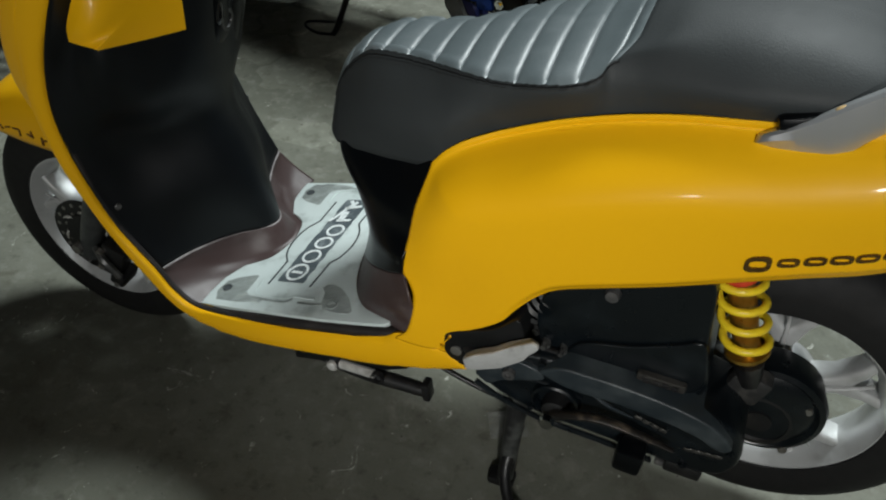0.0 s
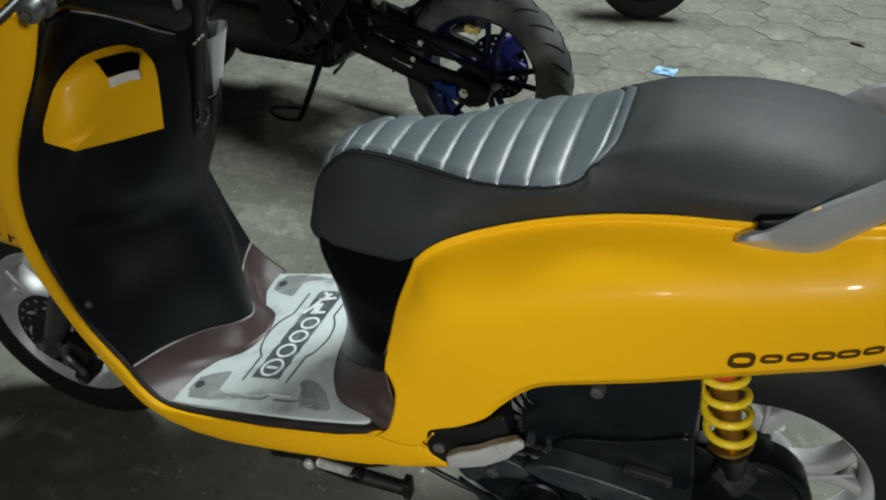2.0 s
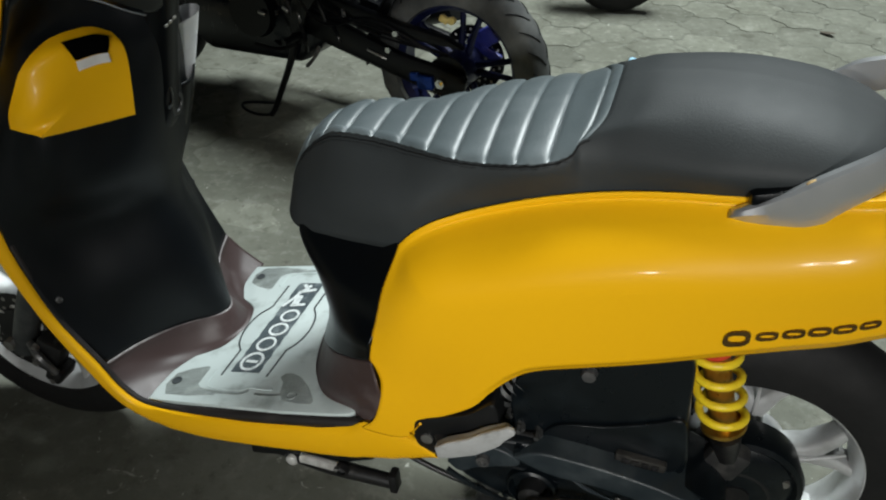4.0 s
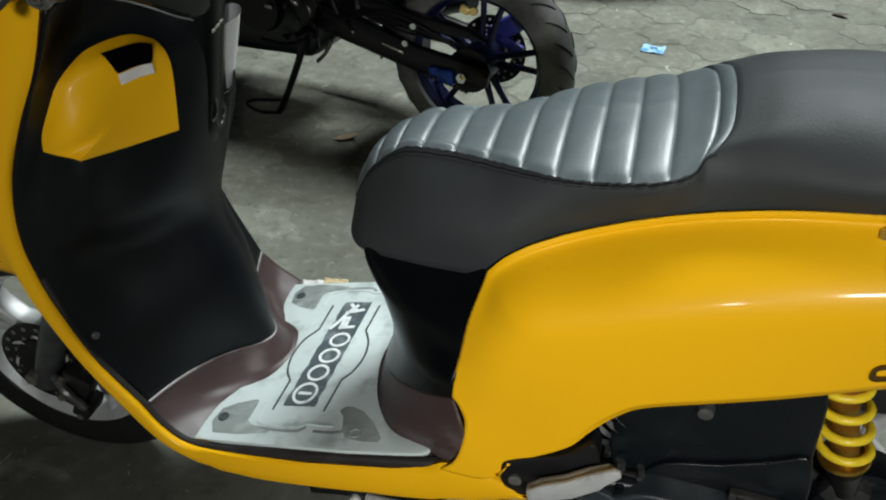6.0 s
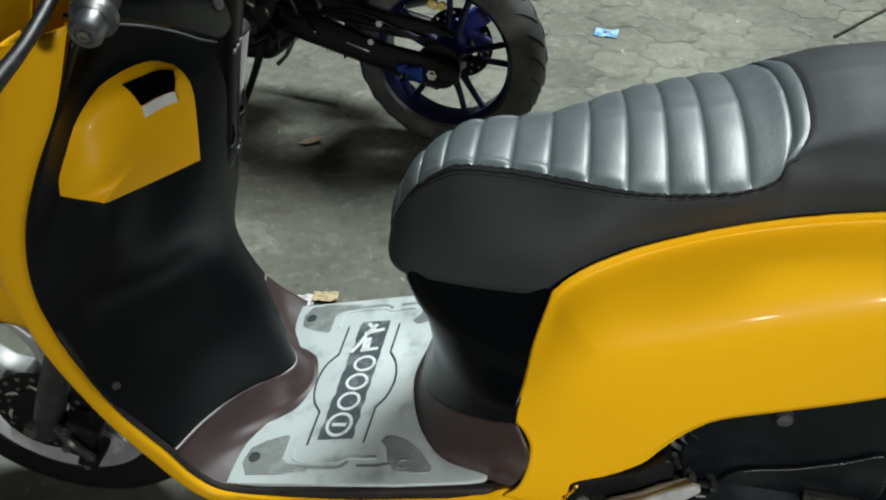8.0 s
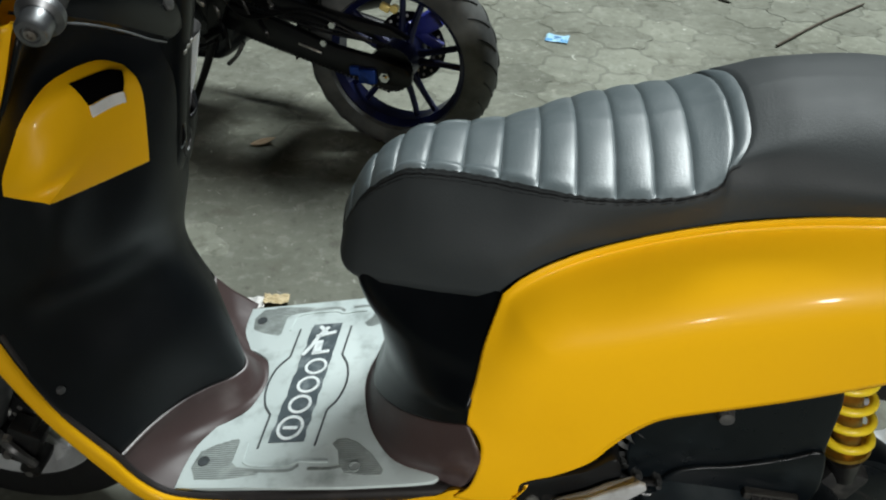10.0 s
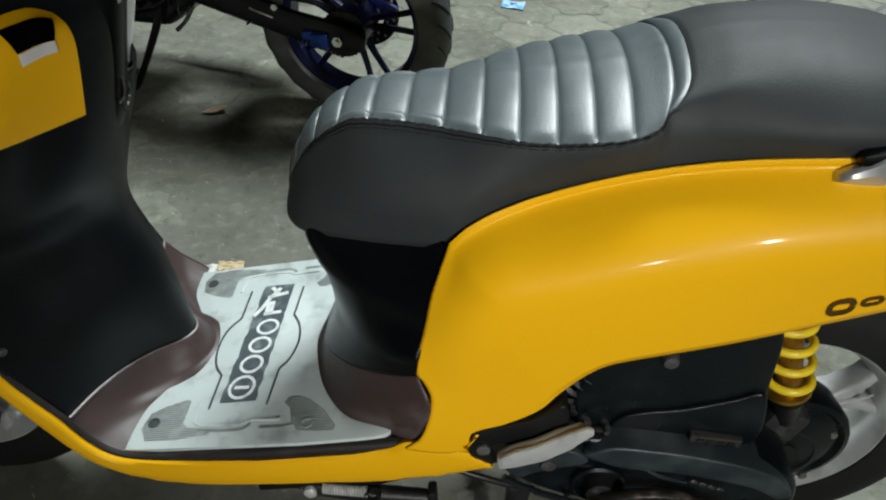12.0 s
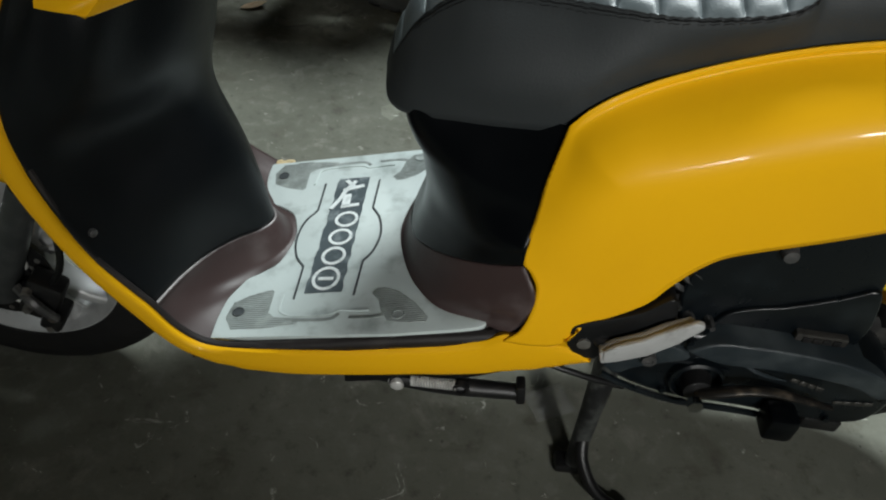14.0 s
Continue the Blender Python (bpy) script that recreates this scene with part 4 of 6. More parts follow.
def brake_disc(c, y, r, parent, material=STEEL, axis=Vector((0, 1, 0)), holes=18):
    bm = lathe([(-0.002, r), (0.002, r), (0.002, r * 0.55), (-0.002, r * 0.55)], Vector(c) + axis * y, axis, 64, closed=True)
    d = part("brake_disc", bm, material, parent, "dark drilled brake disc")
    s = axis.cross(Vector((0, 0, 1))).normalized()
    bms = []
    for k in range(holes):
        for ri in (0.66, 0.88):
            a = 2 * math.pi * (k + (0.4 if ri > 0.7 else 0)) / holes
            p = Vector(c) + axis * (y - 0.0022) + (s * math.cos(a) + Vector((0, 0, 1)) * math.sin(a)) * r * ri
            bms.append(lathe([(0, 0), (0, 0.0042), (-0.0006, 0.0042), (-0.0006, 0)], p, axis, 8))
    # Pale discs paint the brightness seen through the drilled holes.
    part("bright_hole_discs", merged(*bms), STEEL, d)
    return d


brake_disc(FRONT, -0.062, 0.080, front_wheel, BLACK_METAL)
# Pale raised arcs paint the brightness seen through the disc's slots.
for k in range(7):
    turn = 2 * math.pi * k / 7 + 0.35
    arc = [(FRONT[0] + r * math.cos(turn + w), -0.0668, FRONT[2] + r * math.sin(turn + w)) for r, w in ((0.046, 0.0), (0.052, 0.13), (0.057, 0.28), (0.060, 0.42))]
    part("bright_slot_arc", tube(arc, [0.0012, 0.0028, 0.0026, 0.0008], 8, 12), WHEEL_BRIGHT, front_wheel)
part("disc_carrier", lathe([(0, 0.0), (0, 0.05), (0.012, 0.055), (0.02, 0.03)], (FRONT[0], -0.068, FRONT[2]), (0, 1, 0), 32), BLACK_METAL, front_wheel)
for s in (-1, 1):
    part("fork_leg", tube([(-0.355, s * 0.078, 0.215), (-0.335, s * 0.078, 0.27), (-0.27, s * 0.078, 0.42)], [0.021, 0.022, 0.019], 20, 16), SILVER if s > 0 else surface("grey_fork_paint", (0.055, 0.06, 0.06), (0.10, 0.105, 0.105), 0.4, metal=0.4), scooter, "grey fork leg")
    part("fork_tube", tube([(-0.27, s * 0.078, 0.42), (-0.20, s * 0.078, 0.58)], 0.014, 16, 6), CHROME, scooter)
part("brake_caliper", merged(box((0.05, 0.035, 0.075), pose(-0.292, -0.085, 0.228, 0, 25, 0), 0.008), box((0.03, 0.045, 0.03), pose(-0.282, -0.088, 0.193, 0, 25, 0), 0.006)), BLACK_METAL, scooter, "black brake caliper")
for dx, dz in ((-0.012, 0.030), (0.012, -0.018), (0.004, -0.040), (-0.020, -0.005)):
    part("caliper_bolt", lathe([(0, 0), (-0.008, 0.0), (-0.008, 0.006), (0, 0.0075)], (-0.289 + dx, -0.103, 0.223 + dz), (0, 1, 0), 6), STEEL, scooter)
part("caliper_bridge", tube([(-0.317, -0.10, 0.255), (-0.292, -0.112, 0.238), (-0.270, -0.108, 0.205)], [0.006, 0.008, 0.006], 8, 12), BIKE_GREY, scooter)
part("brake_hose", tube([(-0.285, -0.09, 0.24), (-0.25, -0.09, 0.30), (-0.24, -0.08, 0.42), (-0.21, -0.05, 0.55)], 0.005, 8, 24), BLACK_MATT, scooter)
part("axle_nut", lathe([(0, 0), (0, 0.011), (0.014, 0.011), (0.014, 0)], (FRONT[0], -0.105, FRONT[2]), (0, 1, 0), 6), STEEL, front_wheel)


def front_fender():
    """Yellow mudguard hung over the front wheel."""
    curves = []
    for y, w in ((-0.099, 0.0), (-0.105, 0.22), (-0.104, 0.5), (-0.090, 0.78), (-0.05, 0.95), (0.0, 1.0), (0.05, 0.95), (0.090, 0.78), (0.104, 0.5), (0.105, 0.22), (0.099, 0.0)):
        c = []
        for k in range(9):
            deg = 50 + 10 * k
            r_edge = float(np.interp(deg, (50, 95, 106, 114, 130), (0.218, 0.220, 0.238, 0.262, 0.280)))
            r_crown = float(np.interp(deg, (50, 80, 95, 108, 118, 130), (0.345, 0.345, 0.339, 0.315, 0.300, 0.289)))
            r = r_edge + (r_crown - r_edge) * w
            c.append((FRONT[0] + r * math.cos(radians(deg)), y * (1 - 0.45 * step(deg, 112, 132)), FRONT[2] + r * math.sin(radians(deg))))
        curves.append(c)
    return loft(curves, 36, 40)


fender = part("front_fender", front_fender(), YELLOW, scooter, "yellow front mudguard with brown marker writing", thick=0.003)
for k, (u, w, h, tilt) in enumerate(((0.0, 0.003, 0.016, -10), (0.006, 0.009, 0.003, -20), (0.018, 0.003, 0.014, 10), (0.026, 0.003, 0.012, -15), (0.036, 0.012, 0.003, -15), (0.050, 0.014, 0.003, 0), (0.054, 0.003, 0.013, 12), (0.070, 0.012, 0.003, 20), (0.074, 0.003, 0.014, 0), (0.088, 0.003, 0.016, 8), (0.092, 0.011, 0.003, -10))):
    part("writing_bar", box((w, 0.006, h), pose(-0.455 + 1.3 * u, -0.1040, 0.495 - 0.20 * u + 0.003 * (k % 3), 0, tilt, 0), 0.0005, 1), INK, fender, "illegible brown writing")

# Engine, drive case and air box.
def rounded(outline, n=90):
    p = [(x, z, 0) for x, z in outline]
    c = spline(p + [p[0]], n + 1)[:-1]
    return [(q.x, q.y) for q in c]


case = part("drive_case", prism(rounded([(0.444, 0.345), (0.447, 0.388), (0.49, 0.404), (0.553, 0.412), (0.64, 0.412), (0.70, 0.404), (0.75, 0.392), (0.785, 0.375), (0.803, 0.345), (0.802, 0.305), (0.775, 0.276), (0.70, 0.277), (0.63, 0.287), (0.545, 0.295), (0.482, 0.316)]), -0.20, -0.09, 0.016, 4), ENGINE, scooter, "dusty black belt-drive case")
part("case_shoulder", prism(rounded([(0.535, 0.396), (0.565, 0.414), (0.605, 0.415), (0.66, 0.411), (0.72, 0.401), (0.765, 0.384), (0.790, 0.355), (0.775, 0.345), (0.745, 0.360), (0.70, 0.371), (0.64, 0.378), (0.58, 0.380)], 70), -0.213, -0.15, 0.012, 4), CASE_DUST_SHEEN, case, "dusty raised shoulder, its sheen put into the colour")
part("case_nose", prism(rounded([(0.450, 0.350), (0.453, 0.384), (0.49, 0.398), (0.528, 0.394), (0.545, 0.378), (0.520, 0.366), (0.488, 0.352), (0.468, 0.338)], 50), -0.207, -0.15, 0.008, 3), CASE_DUST_SHEEN, case, "dusty front lobe of the case, with painted sheen")
part("case_edge", tube([(0.450, -0.206, 0.336), (0.482, -0.207, 0.319), (0.545, -0.207, 0.299), (0.63, -0.207, 0.291), (0.70, -0.206, 0.281)], 0.0042, 8, 40), ENGINE, case)
part("case_rib", tube([(0.600, -0.203, 0.378), (0.632, -0.206, 0.364), (0.665, -0.206, 0.355)], [0.001, 0.003, 0.001], 8, 16), CASE_DUST_SHEEN, case)
part("case_rib", tube([(0.475, -0.2, 0.350), (0.515, -0.202, 0.366), (0.555, -0.202, 0.368), (0.598, -0.201, 0.357)], [0.002, 0.004, 0.004, 0.002], 8, 24), ENGINE, case)
part("case_ring", lathe([(0, 0.034), (-0.010, 0.032), (-0.012, 0.029), (-0.006, 0.026), (0, 0.025)], (0.563, -0.199, 0.340), (0, 1, 0), 40), ENGINE, case)
part("case_boss", lathe([(0, 0.019), (-0.02, 0.017), (-0.022, 0.013), (-0.022, 0.0)], (0.565, -0.199, 0.335), (0, 1, 0), 28), BLACK_METAL, case)
for x, z in ((0.463, 0.345), (0.66, 0.298), (0.74, 0.286), (0.790, 0.335), (0.54, 0.402), (0.53, 0.312)):
    part("case_bolt", lathe([(0, 0.0), (-0.005, 0.0), (-0.005, 0.0045), (0, 0.005), (0, 0.007), (0.002, 0.007)], (x, -0.2005, z), (0, 1, 0), 6), ENGINE, case)
kick = part("kick_lever", tube([(0.566, -0.219, 0.335), (0.578, -0.227, 0.346), (0.610, -0.228, 0.357), (0.640, -0.227, 0.358), (0.673, -0.225, 0.350), (0.722, -0.222, 0.334)], [0.009, 0.009, 0.008, 0.008, 0.007, 0.005], 10, 30, flat=0.7), surface("worn_black_lever", (0.02, 0.018, 0.016), (0.16, 0.13, 0.10), 0.4, metal=0.5, scale=30, lo=0.5, hi=0.7), scooter, "worn black kick-start lever")
part("case_screw", lathe([(0, 0.0), (-0.004, 0.0), (-0.004, 0.004), (-0.006, 0.005), (-0.006, 0.0085), (0, 0.009), (0.006, 0.009)], (0.498, -0.208, 0.374), (0, 1, 0), 20), BIKE_GREY, case, "dull steel screw")
part("lever_bolt", lathe([(0, 0), (0, 0.010), (0.01, 0.010), (0.01, 0)], (0.560, -0.240, 0.331), (0, 1, 0), 6), CHROME, kick)
part("pedal_rubber", box((0.038, 0.036, 0.040), pose(0.672, -0.222, 0.299, 0, 4, 0), 0.007), BLACK, kick, "black pedal rubber")
part("air_box", prism(rounded([(0.528, 0.412), (0.520, 0.455), (0.527, 0.497), (0.56, 0.527), (0.618, 0.55), (0.70, 0.585), (0.722, 0.57), (0.730, 0.487), (0.742, 0.41), (0.72, 0.385), (0.64, 0.383), (0.563, 0.383)]), -0.175, -0.05, 0.028, 4), ENGINE, scooter, "black air cleaner box")
part("air_box_cover", prism(rounded([(0.560, 0.405), (0.575, 0.430), (0.600, 0.443), (0.640, 0.453), (0.690, 0.474), (0.722, 0.490), (0.733, 0.470), (0.738, 0.420), (0.715, 0.395), (0.64, 0.39)], 70), -0.181, -0.12, 0.028, 5), ENGINE, scooter, "bulged lower half of the air box")
badge = part("badge", box((0.062, 0.012, 0.014), pose(0.688, -0.184, 0.413, 0, 3, 0), 0.003), BADGE, scooter, "small worn metal badge on the air box")
for k in range(4):
    part("badge_bar", box((0.009, 0.003, 0.008), pose(0.670 + 0.012 * k, -0.1905, 0.4135 - 0.0006 * k, 0, 3, 0), 0.001), BLACK_METAL, badge)
for k in range(4):
    part("case_writing_bar", box((0.010, 0.002, 0.006), pose(0.672 + 0.011 * k, -0.2095, 0.362 - 0.0035 * k, 0, 16, 0), 0.0008, 1), WORN_INK, case, "small raised lettering, worn")
    part("case_writing_bar", box((0.012, 0.002, 0.006), pose(0.742 + 0.012 * k, -0.2012, 0.319 + 0.001 * k, 0, -3, 0), 0.0008, 1), WORN_INK, case, "small raised lettering, worn")
# Rings paler than the case; their reflected stripes are put into the colour.
for k in range(6):
    part("hose_ring", lathe([(-0.004, 0.022), (0, 0.026), (0.004, 0.022)], (0.490 + 0.008 * k, -0.15, 0.425 + 0.011 * k), (0.6, 0, 0.8), 24), HOSE, scooter, "ribbed grey intake hose")
# Hidden plate added to keep lamp light off the ground below it.
part("shade_fairing", loft([[(-0.170, y, 0.42), (-0.112, y, 0.325), (-0.035, y, 0.262), (0.05, y, 0.240)] for y in (-0.165, -0.08, 0.0, 0.08, 0.165)], 16, 12), BLACK_MATT, scooter, "black fairing plate behind the front wheel, unseen, added to block light", thick=0.004)
# The first, widest box is hidden and added to shade the ground behind.
part("engine_block", merged(box((0.34, 0.20, 0.15), pose(0.60, 0.09, 0.29, 0, -6, 0), 0.03), box((0.22, 0.13, 0.14), pose(0.48, 0.0, 0.36, 0, -8, 0), 0.02), lathe([(-0.06, 0.06), (0.06, 0.06)], (0.42, 0, 0.38), (1, 0, 0.2), 24)), BLACK_METAL, scooter, "dark engine block")
part("drum_ring", lathe([(0, 0.050), (-0.008, 0.048), (-0.010, 0.040), (-0.004, 0.036), (-0.004, 0.020), (-0.012, 0.018), (-0.012, 0.0)], (0.822, -0.099, 0.305), (0, 1, 0), 40), BLACK_METAL, scooter)
for k in range(5):
    a = 2 * math.pi * k / 5 + 0.5
    part("case_bolt", lathe([(0, 0), (-0.006, 0.0), (-0.006, 0.006), (0, 0.007)], (0.815 + 0.070 * math.cos(a), -0.100, 0.308 + 0.075 * math.sin(a)), (0, 1, 0), 6), STEEL, scooter)
part("shock_bracket", merged(box((0.05, 0.03, 0.05), pose(0.792, -0.12, 0.385, 0, 20, 0), 0.008), box((0.08, 0.03, 0.025), pose(0.765, -0.115, 0.372, 0, -15, 0), 0.006)), surface("dusty_alloy", (0.016, 0.016, 0.016), (0.06, 0.057, 0.052), 0.6, scale=50, grain=0.15, grain_scale=300), scooter, "dusty cast shock mount")
part("gear_case", lathe([(0.045, 0.0), (0.045, 0.074), (0.006, 0.080), (-0.004, 0.077), (-0.007, 0.070), (-0.002, 0.064), (-0.010, 0.050), (-0.010, 0.0)], (0.825, -0.098, 0.322), (0, 1, 0), 56), ENGINE, scooter, "dark rear gear case")
part("case_bracket", box((0.05, 0.03, 0.022), pose(0.742, -0.185, 0.268, 0, 4, 0), 0.004), BLACK_METAL, scooter, "black bracket below the drive case")
part("bracket_tab", box((0.022, 0.012, 0.010), pose(0.716, -0.19, 0.264, 0, 8, 0), 0.002), BIKE_GREY, scooter)
for x, y, z, w in ((0.497, -0.165, 0.432, 0.020), (0.520, -0.160, 0.425, 0.016), (0.536, -0.176, 0.418, 0.012), (0.560, -0.178, 0.416, 0.010)):
    part("engine_fitting", merged(box((w, 0.02, w * 0.8), pose(x, y, z, 10, 20, 15), 0.003), lathe([(0, 0), (0, w * 0.35), (-0.010, w * 0.35), (-0.010, 0)], (x, y - 0.008, z + 0.004), (0, 1, 0), 6)), HOSE, scooter, "dusty grey metal fitting")
part("cable", tube([(0.455, -0.17, 0.405), (0.50, -0.178, 0.425), (0.53, -0.182, 0.410), (0.56, -0.185, 0.414)], 0.004, 8, 24), BLACK_METAL, scooter)
part("box_clip", lathe([(0, 0), (-0.01, 0.0), (-0.01, 0.008), (0, 0.010)], (0.610, -0.176, 0.531), (0, 1, 0), 20), BIKE_GREY, scooter, "dull grey clip on the air box")
part("inner_mudguard", loft([[(0.62, y, 0.34), (0.60, y, 0.47), (0.66, y, 0.57), (0.80, y, 0.61), (0.98, y, 0.60), (1.08, y, 0.50)] for y in (-0.085, 0.0, 0.085)], 40, 9), BLACK_MATT, scooter, "black rear mudguard", thick=0.004)
part("under_seat_tray", box((0.55, 0.25, 0.12), pose(0.64, 0.0, 0.665, 0, -9, 0), 0.03, 3), BLACK_MATT, scooter, "black tray under the seat")

# Rear shock absorber.
top, bottom = Vector((0.726, -0.125, 0.622)), Vector((0.794, -0.125, 0.392))
axis = (bottom - top).normalized()
shock = part("shock_absorber", tube([top, top.lerp(bottom, 0.78)], 0.0165, 24, 8), GOLD, scooter, "gold shock absorber with a yellow spring")
side = axis.cross(Vector((0, 1, 0))).normalized()
coil = [top + axis * (0.012 + 0.164 * k / 200) + (side * math.cos(2 * math.pi * 5.2 * k / 200) + Vector((0, 1, 0)) * math.sin(2 * math.pi * 5.2 * k / 200)) * 0.0265 for k in range(201)]
part("spring", tube(coil, 0.0052, 10), SPRING_YELLOW, shock, "bright yellow coil spring")
part("spring_seat", lathe([(0, 0.016), (0, 0.027), (0.004, 0.028), (0.012, 0.020), (0.018, 0.016)], top + axis * 0.180, axis, 32), GOLD, shock)
part("adjuster", lathe([(0, 0.016), (0, 0.0225), (0.03, 0.0225), (0.03, 0.016)], top + axis * 0.034, axis, 32), RED, shock, "red top collar")
part("shock_foot", tube([top.lerp(bottom, 0.84), bottom], [0.02, 0.014], 20, 6), BLACK_METAL, shock)

# Foot peg, stands and underside.
# Flat black face painted in place of the peg's dark recess.
part("peg_recess_face", prism(rounded([(0.403, 0.378), (0.4025, 0.398), (0.412, 0.413), (0.47, 0.440), (0.505, 0.468), (0.51, 0.41), (0.46, 0.374), (0.436, 0.3565), (0.422, 0.3565), (0.410, 0.364)], 80), -0.2035, -0.12, 0.003), BLACK_MATT, scooter, "black peg mounting, a flat face for its dark recess")
peg = part("foot_peg", prism([(0.440, 0.395), (0.442, 0.380), (0.459, 0.386), (0.49, 0.402), (0.519, 0.427), (0.5375, 0.450), (0.536, 0.457), (0.528, 0.459), (0.50, 0.440), (0.478, 0.421), (0.455, 0.408)], -0.226, -0.219, 0.002, 3), PEG_ALLOY, scooter, "silver folding passenger foot peg")
part("peg_top", prism([(0.436, 0.390), (0.441, 0.372), (0.459, 0.378), (0.49, 0.394), (0.519, 0.420), (0.533, 0.446), (0.524, 0.453), (0.498, 0.437), (0.476, 0.418), (0.452, 0.404)], -0.2235, -0.208, 0.003, 2), PEG_ALLOY, peg)
part("peg_arm", tube([(0.425, -0.185, 0.39), (0.445, -0.205, 0.388), (0.46, -0.215, 0.386)], 0.009, 10, 8), BLACK_METAL, scooter)
part("peg_screw", lathe([(0, 0), (0, 0.008), (0.004, 0.008), (0.004, 0)], (0.421, -0.2065, 0.383), (0, 1, 0), 16), STEEL, scooter)
stand = part("centre_stand", merged(tube([(0.493, -0.100, 0.30), (0.489, -0.108, 0.20), (0.484, -0.122, 0.07), (0.482, -0.128, 0.018)], [0.020, 0.018, 0.015, 0.014], 12, 20), tube([(0.50, 0.095, 0.29), (0.535, 0.095, 0.20), (0.545, 0.098, 0.07), (0.540, 0.10, 0.018)], [0.013, 0.014, 0.013, 0.012], 12, 20), tube([(0.489, -0.108, 0.20), (0.533, 0.095, 0.20)], 0.011, 12, 4)), surface("worn_stand_paint", (0.012, 0.0125, 0.013), (0.075, 0.08, 0.075), 0.5, scale=28, lo=0.45, hi=0.7, grain=0.1, grain_scale=250), scooter, "worn black centre stand, folded down")
part("stand_lever", tube([(0.485, -0.118, 0.085), (0.487, -0.150, 0.055), (0.510, -0.187, 0.032), (0.554, -0.215, 0.028)], [0.011, 0.0095, 0.009, 0.009], 10, 24), BLACK_METAL, stand)
part("lever_pad", box((0.020, 0.020, 0.026), pose(0.562, -0.221, 0.03, 0, 15, -30), 0.005), BLACK_METAL, stand)
for s in (-1, 1):
    part("stand_foot", box((0.045, 0.032, 0.018), pose(0.476 + 0.029 * (s + 1), s * 0.115 - 0.011, 0.0095), 0.006), BLACK_METAL, stand)
side_stand = part("side_stand", tube([(0.20, -0.172, 0.246), (0.27, -0.180, 0.246), (0.362, -0.182, 0.249)], [0.014, 0.0125, 0.011], 12, 20), BLACK_METAL, scooter, "black side stand, folded up")
part("stand_pad", box((0.012, 0.022, 0.034), pose(0.367, -0.182, 0.253, 0, -6, 0), 0.003), BLACK_METAL, side_stand)
ZINC = surface("bright_zinc", (0.62, 0.62, 0.60), (0.40, 0.39, 0.37), 0.35, metal=0.3, scale=60)
part("stand_bolt", lathe([(0, 0), (0, 0.006), (0.002, 0.0085), (0.008, 0.009), (0.008, 0.012), (0.02, 0.012), (0.02, 0)], (0.209, -0.192, 0.2455), (0, 1, 0), 20), ZINC, side_stand, "bright pivot bolt")
part("stand_spring", tube([(0.226 + 0.058 * k / 240, -0.190 + 0.0062 * math.cos(2 * math.pi * 17 * k / 240), 0.2605 + 0.0062 * math.sin(2 * math.pi * 17 * k / 240)) for k in range(241)], 0.0016, 5), ZINC, side_stand, "bright coil return spring")
part("stand_ring", lathe([(-0.004, 0.011), (-0.004, 0.007), (0.004, 0.007), (0.004, 0.011)], (0.290, -0.193, 0.259), (0, 1, 0), 20, closed=True), BLACK_METAL, side_stand)
part("stand_bracket", box((0.07, 0.03, 0.035), pose(0.19, -0.16, 0.245, 0, 10, 0), 0.006), BLACK_METAL, side_stand)
part("stay_rod", tube([(0.33, -0.165, 0.318), (0.40, -0.180, 0.307), (0.45, -0.180, 0.290), (0.495, -0.172, 0.270)], 0.0042, 12, 20), BLACK_METAL, scooter, "thin black stay rod")
part("frame_pipe", tube([(0.18, 0.12, 0.225), (0.33, 0.13, 0.265), (0.45, 0.13, 0.318)], 0.009, 10, 16), BLACK_METAL, scooter)
part("under_rail", prism([(0.14, 0.232), (0.14, 0.278), (0.25, 0.292), (0.335, 0.312), (0.352, 0.306), (0.335, 0.285), (0.30, 0.268), (0.20, 0.246)], -0.184, -0.12, 0.004), BLACK_MATT, scooter, "black rail under the foot floor")
part("under_cover", loft([[(x, y, mat_z(x) - 0.03 - 0.03 * (1 - (y / 0.19) ** 2)) for x in (0.0, 0.1, 0.25, 0.40)] for y in (-0.185, -0.09, 0.0, 0.09, 0.185)], 20, 20), BLACK_MATT, scooter, "black underside cover", thick=0.004)
for p, n in (((-0.142, -0.176, 0.452), (0.8, -0.5, 0)), ((-0.175, -0.178, 0.62), (0.8, -0.4, 0)), ((-0.150, 0.19, 0.44), (0.8, 0.3, 0))):
    part("panel_screw", lathe([(0, 0.0), (0.002, 0.0), (0.002, 0.003), (0.0005, 0.005), (-0.004, 0.005)], Vector(p) + Vector(n) * 0.005, n, 16), BIKE_GREY, scooter)

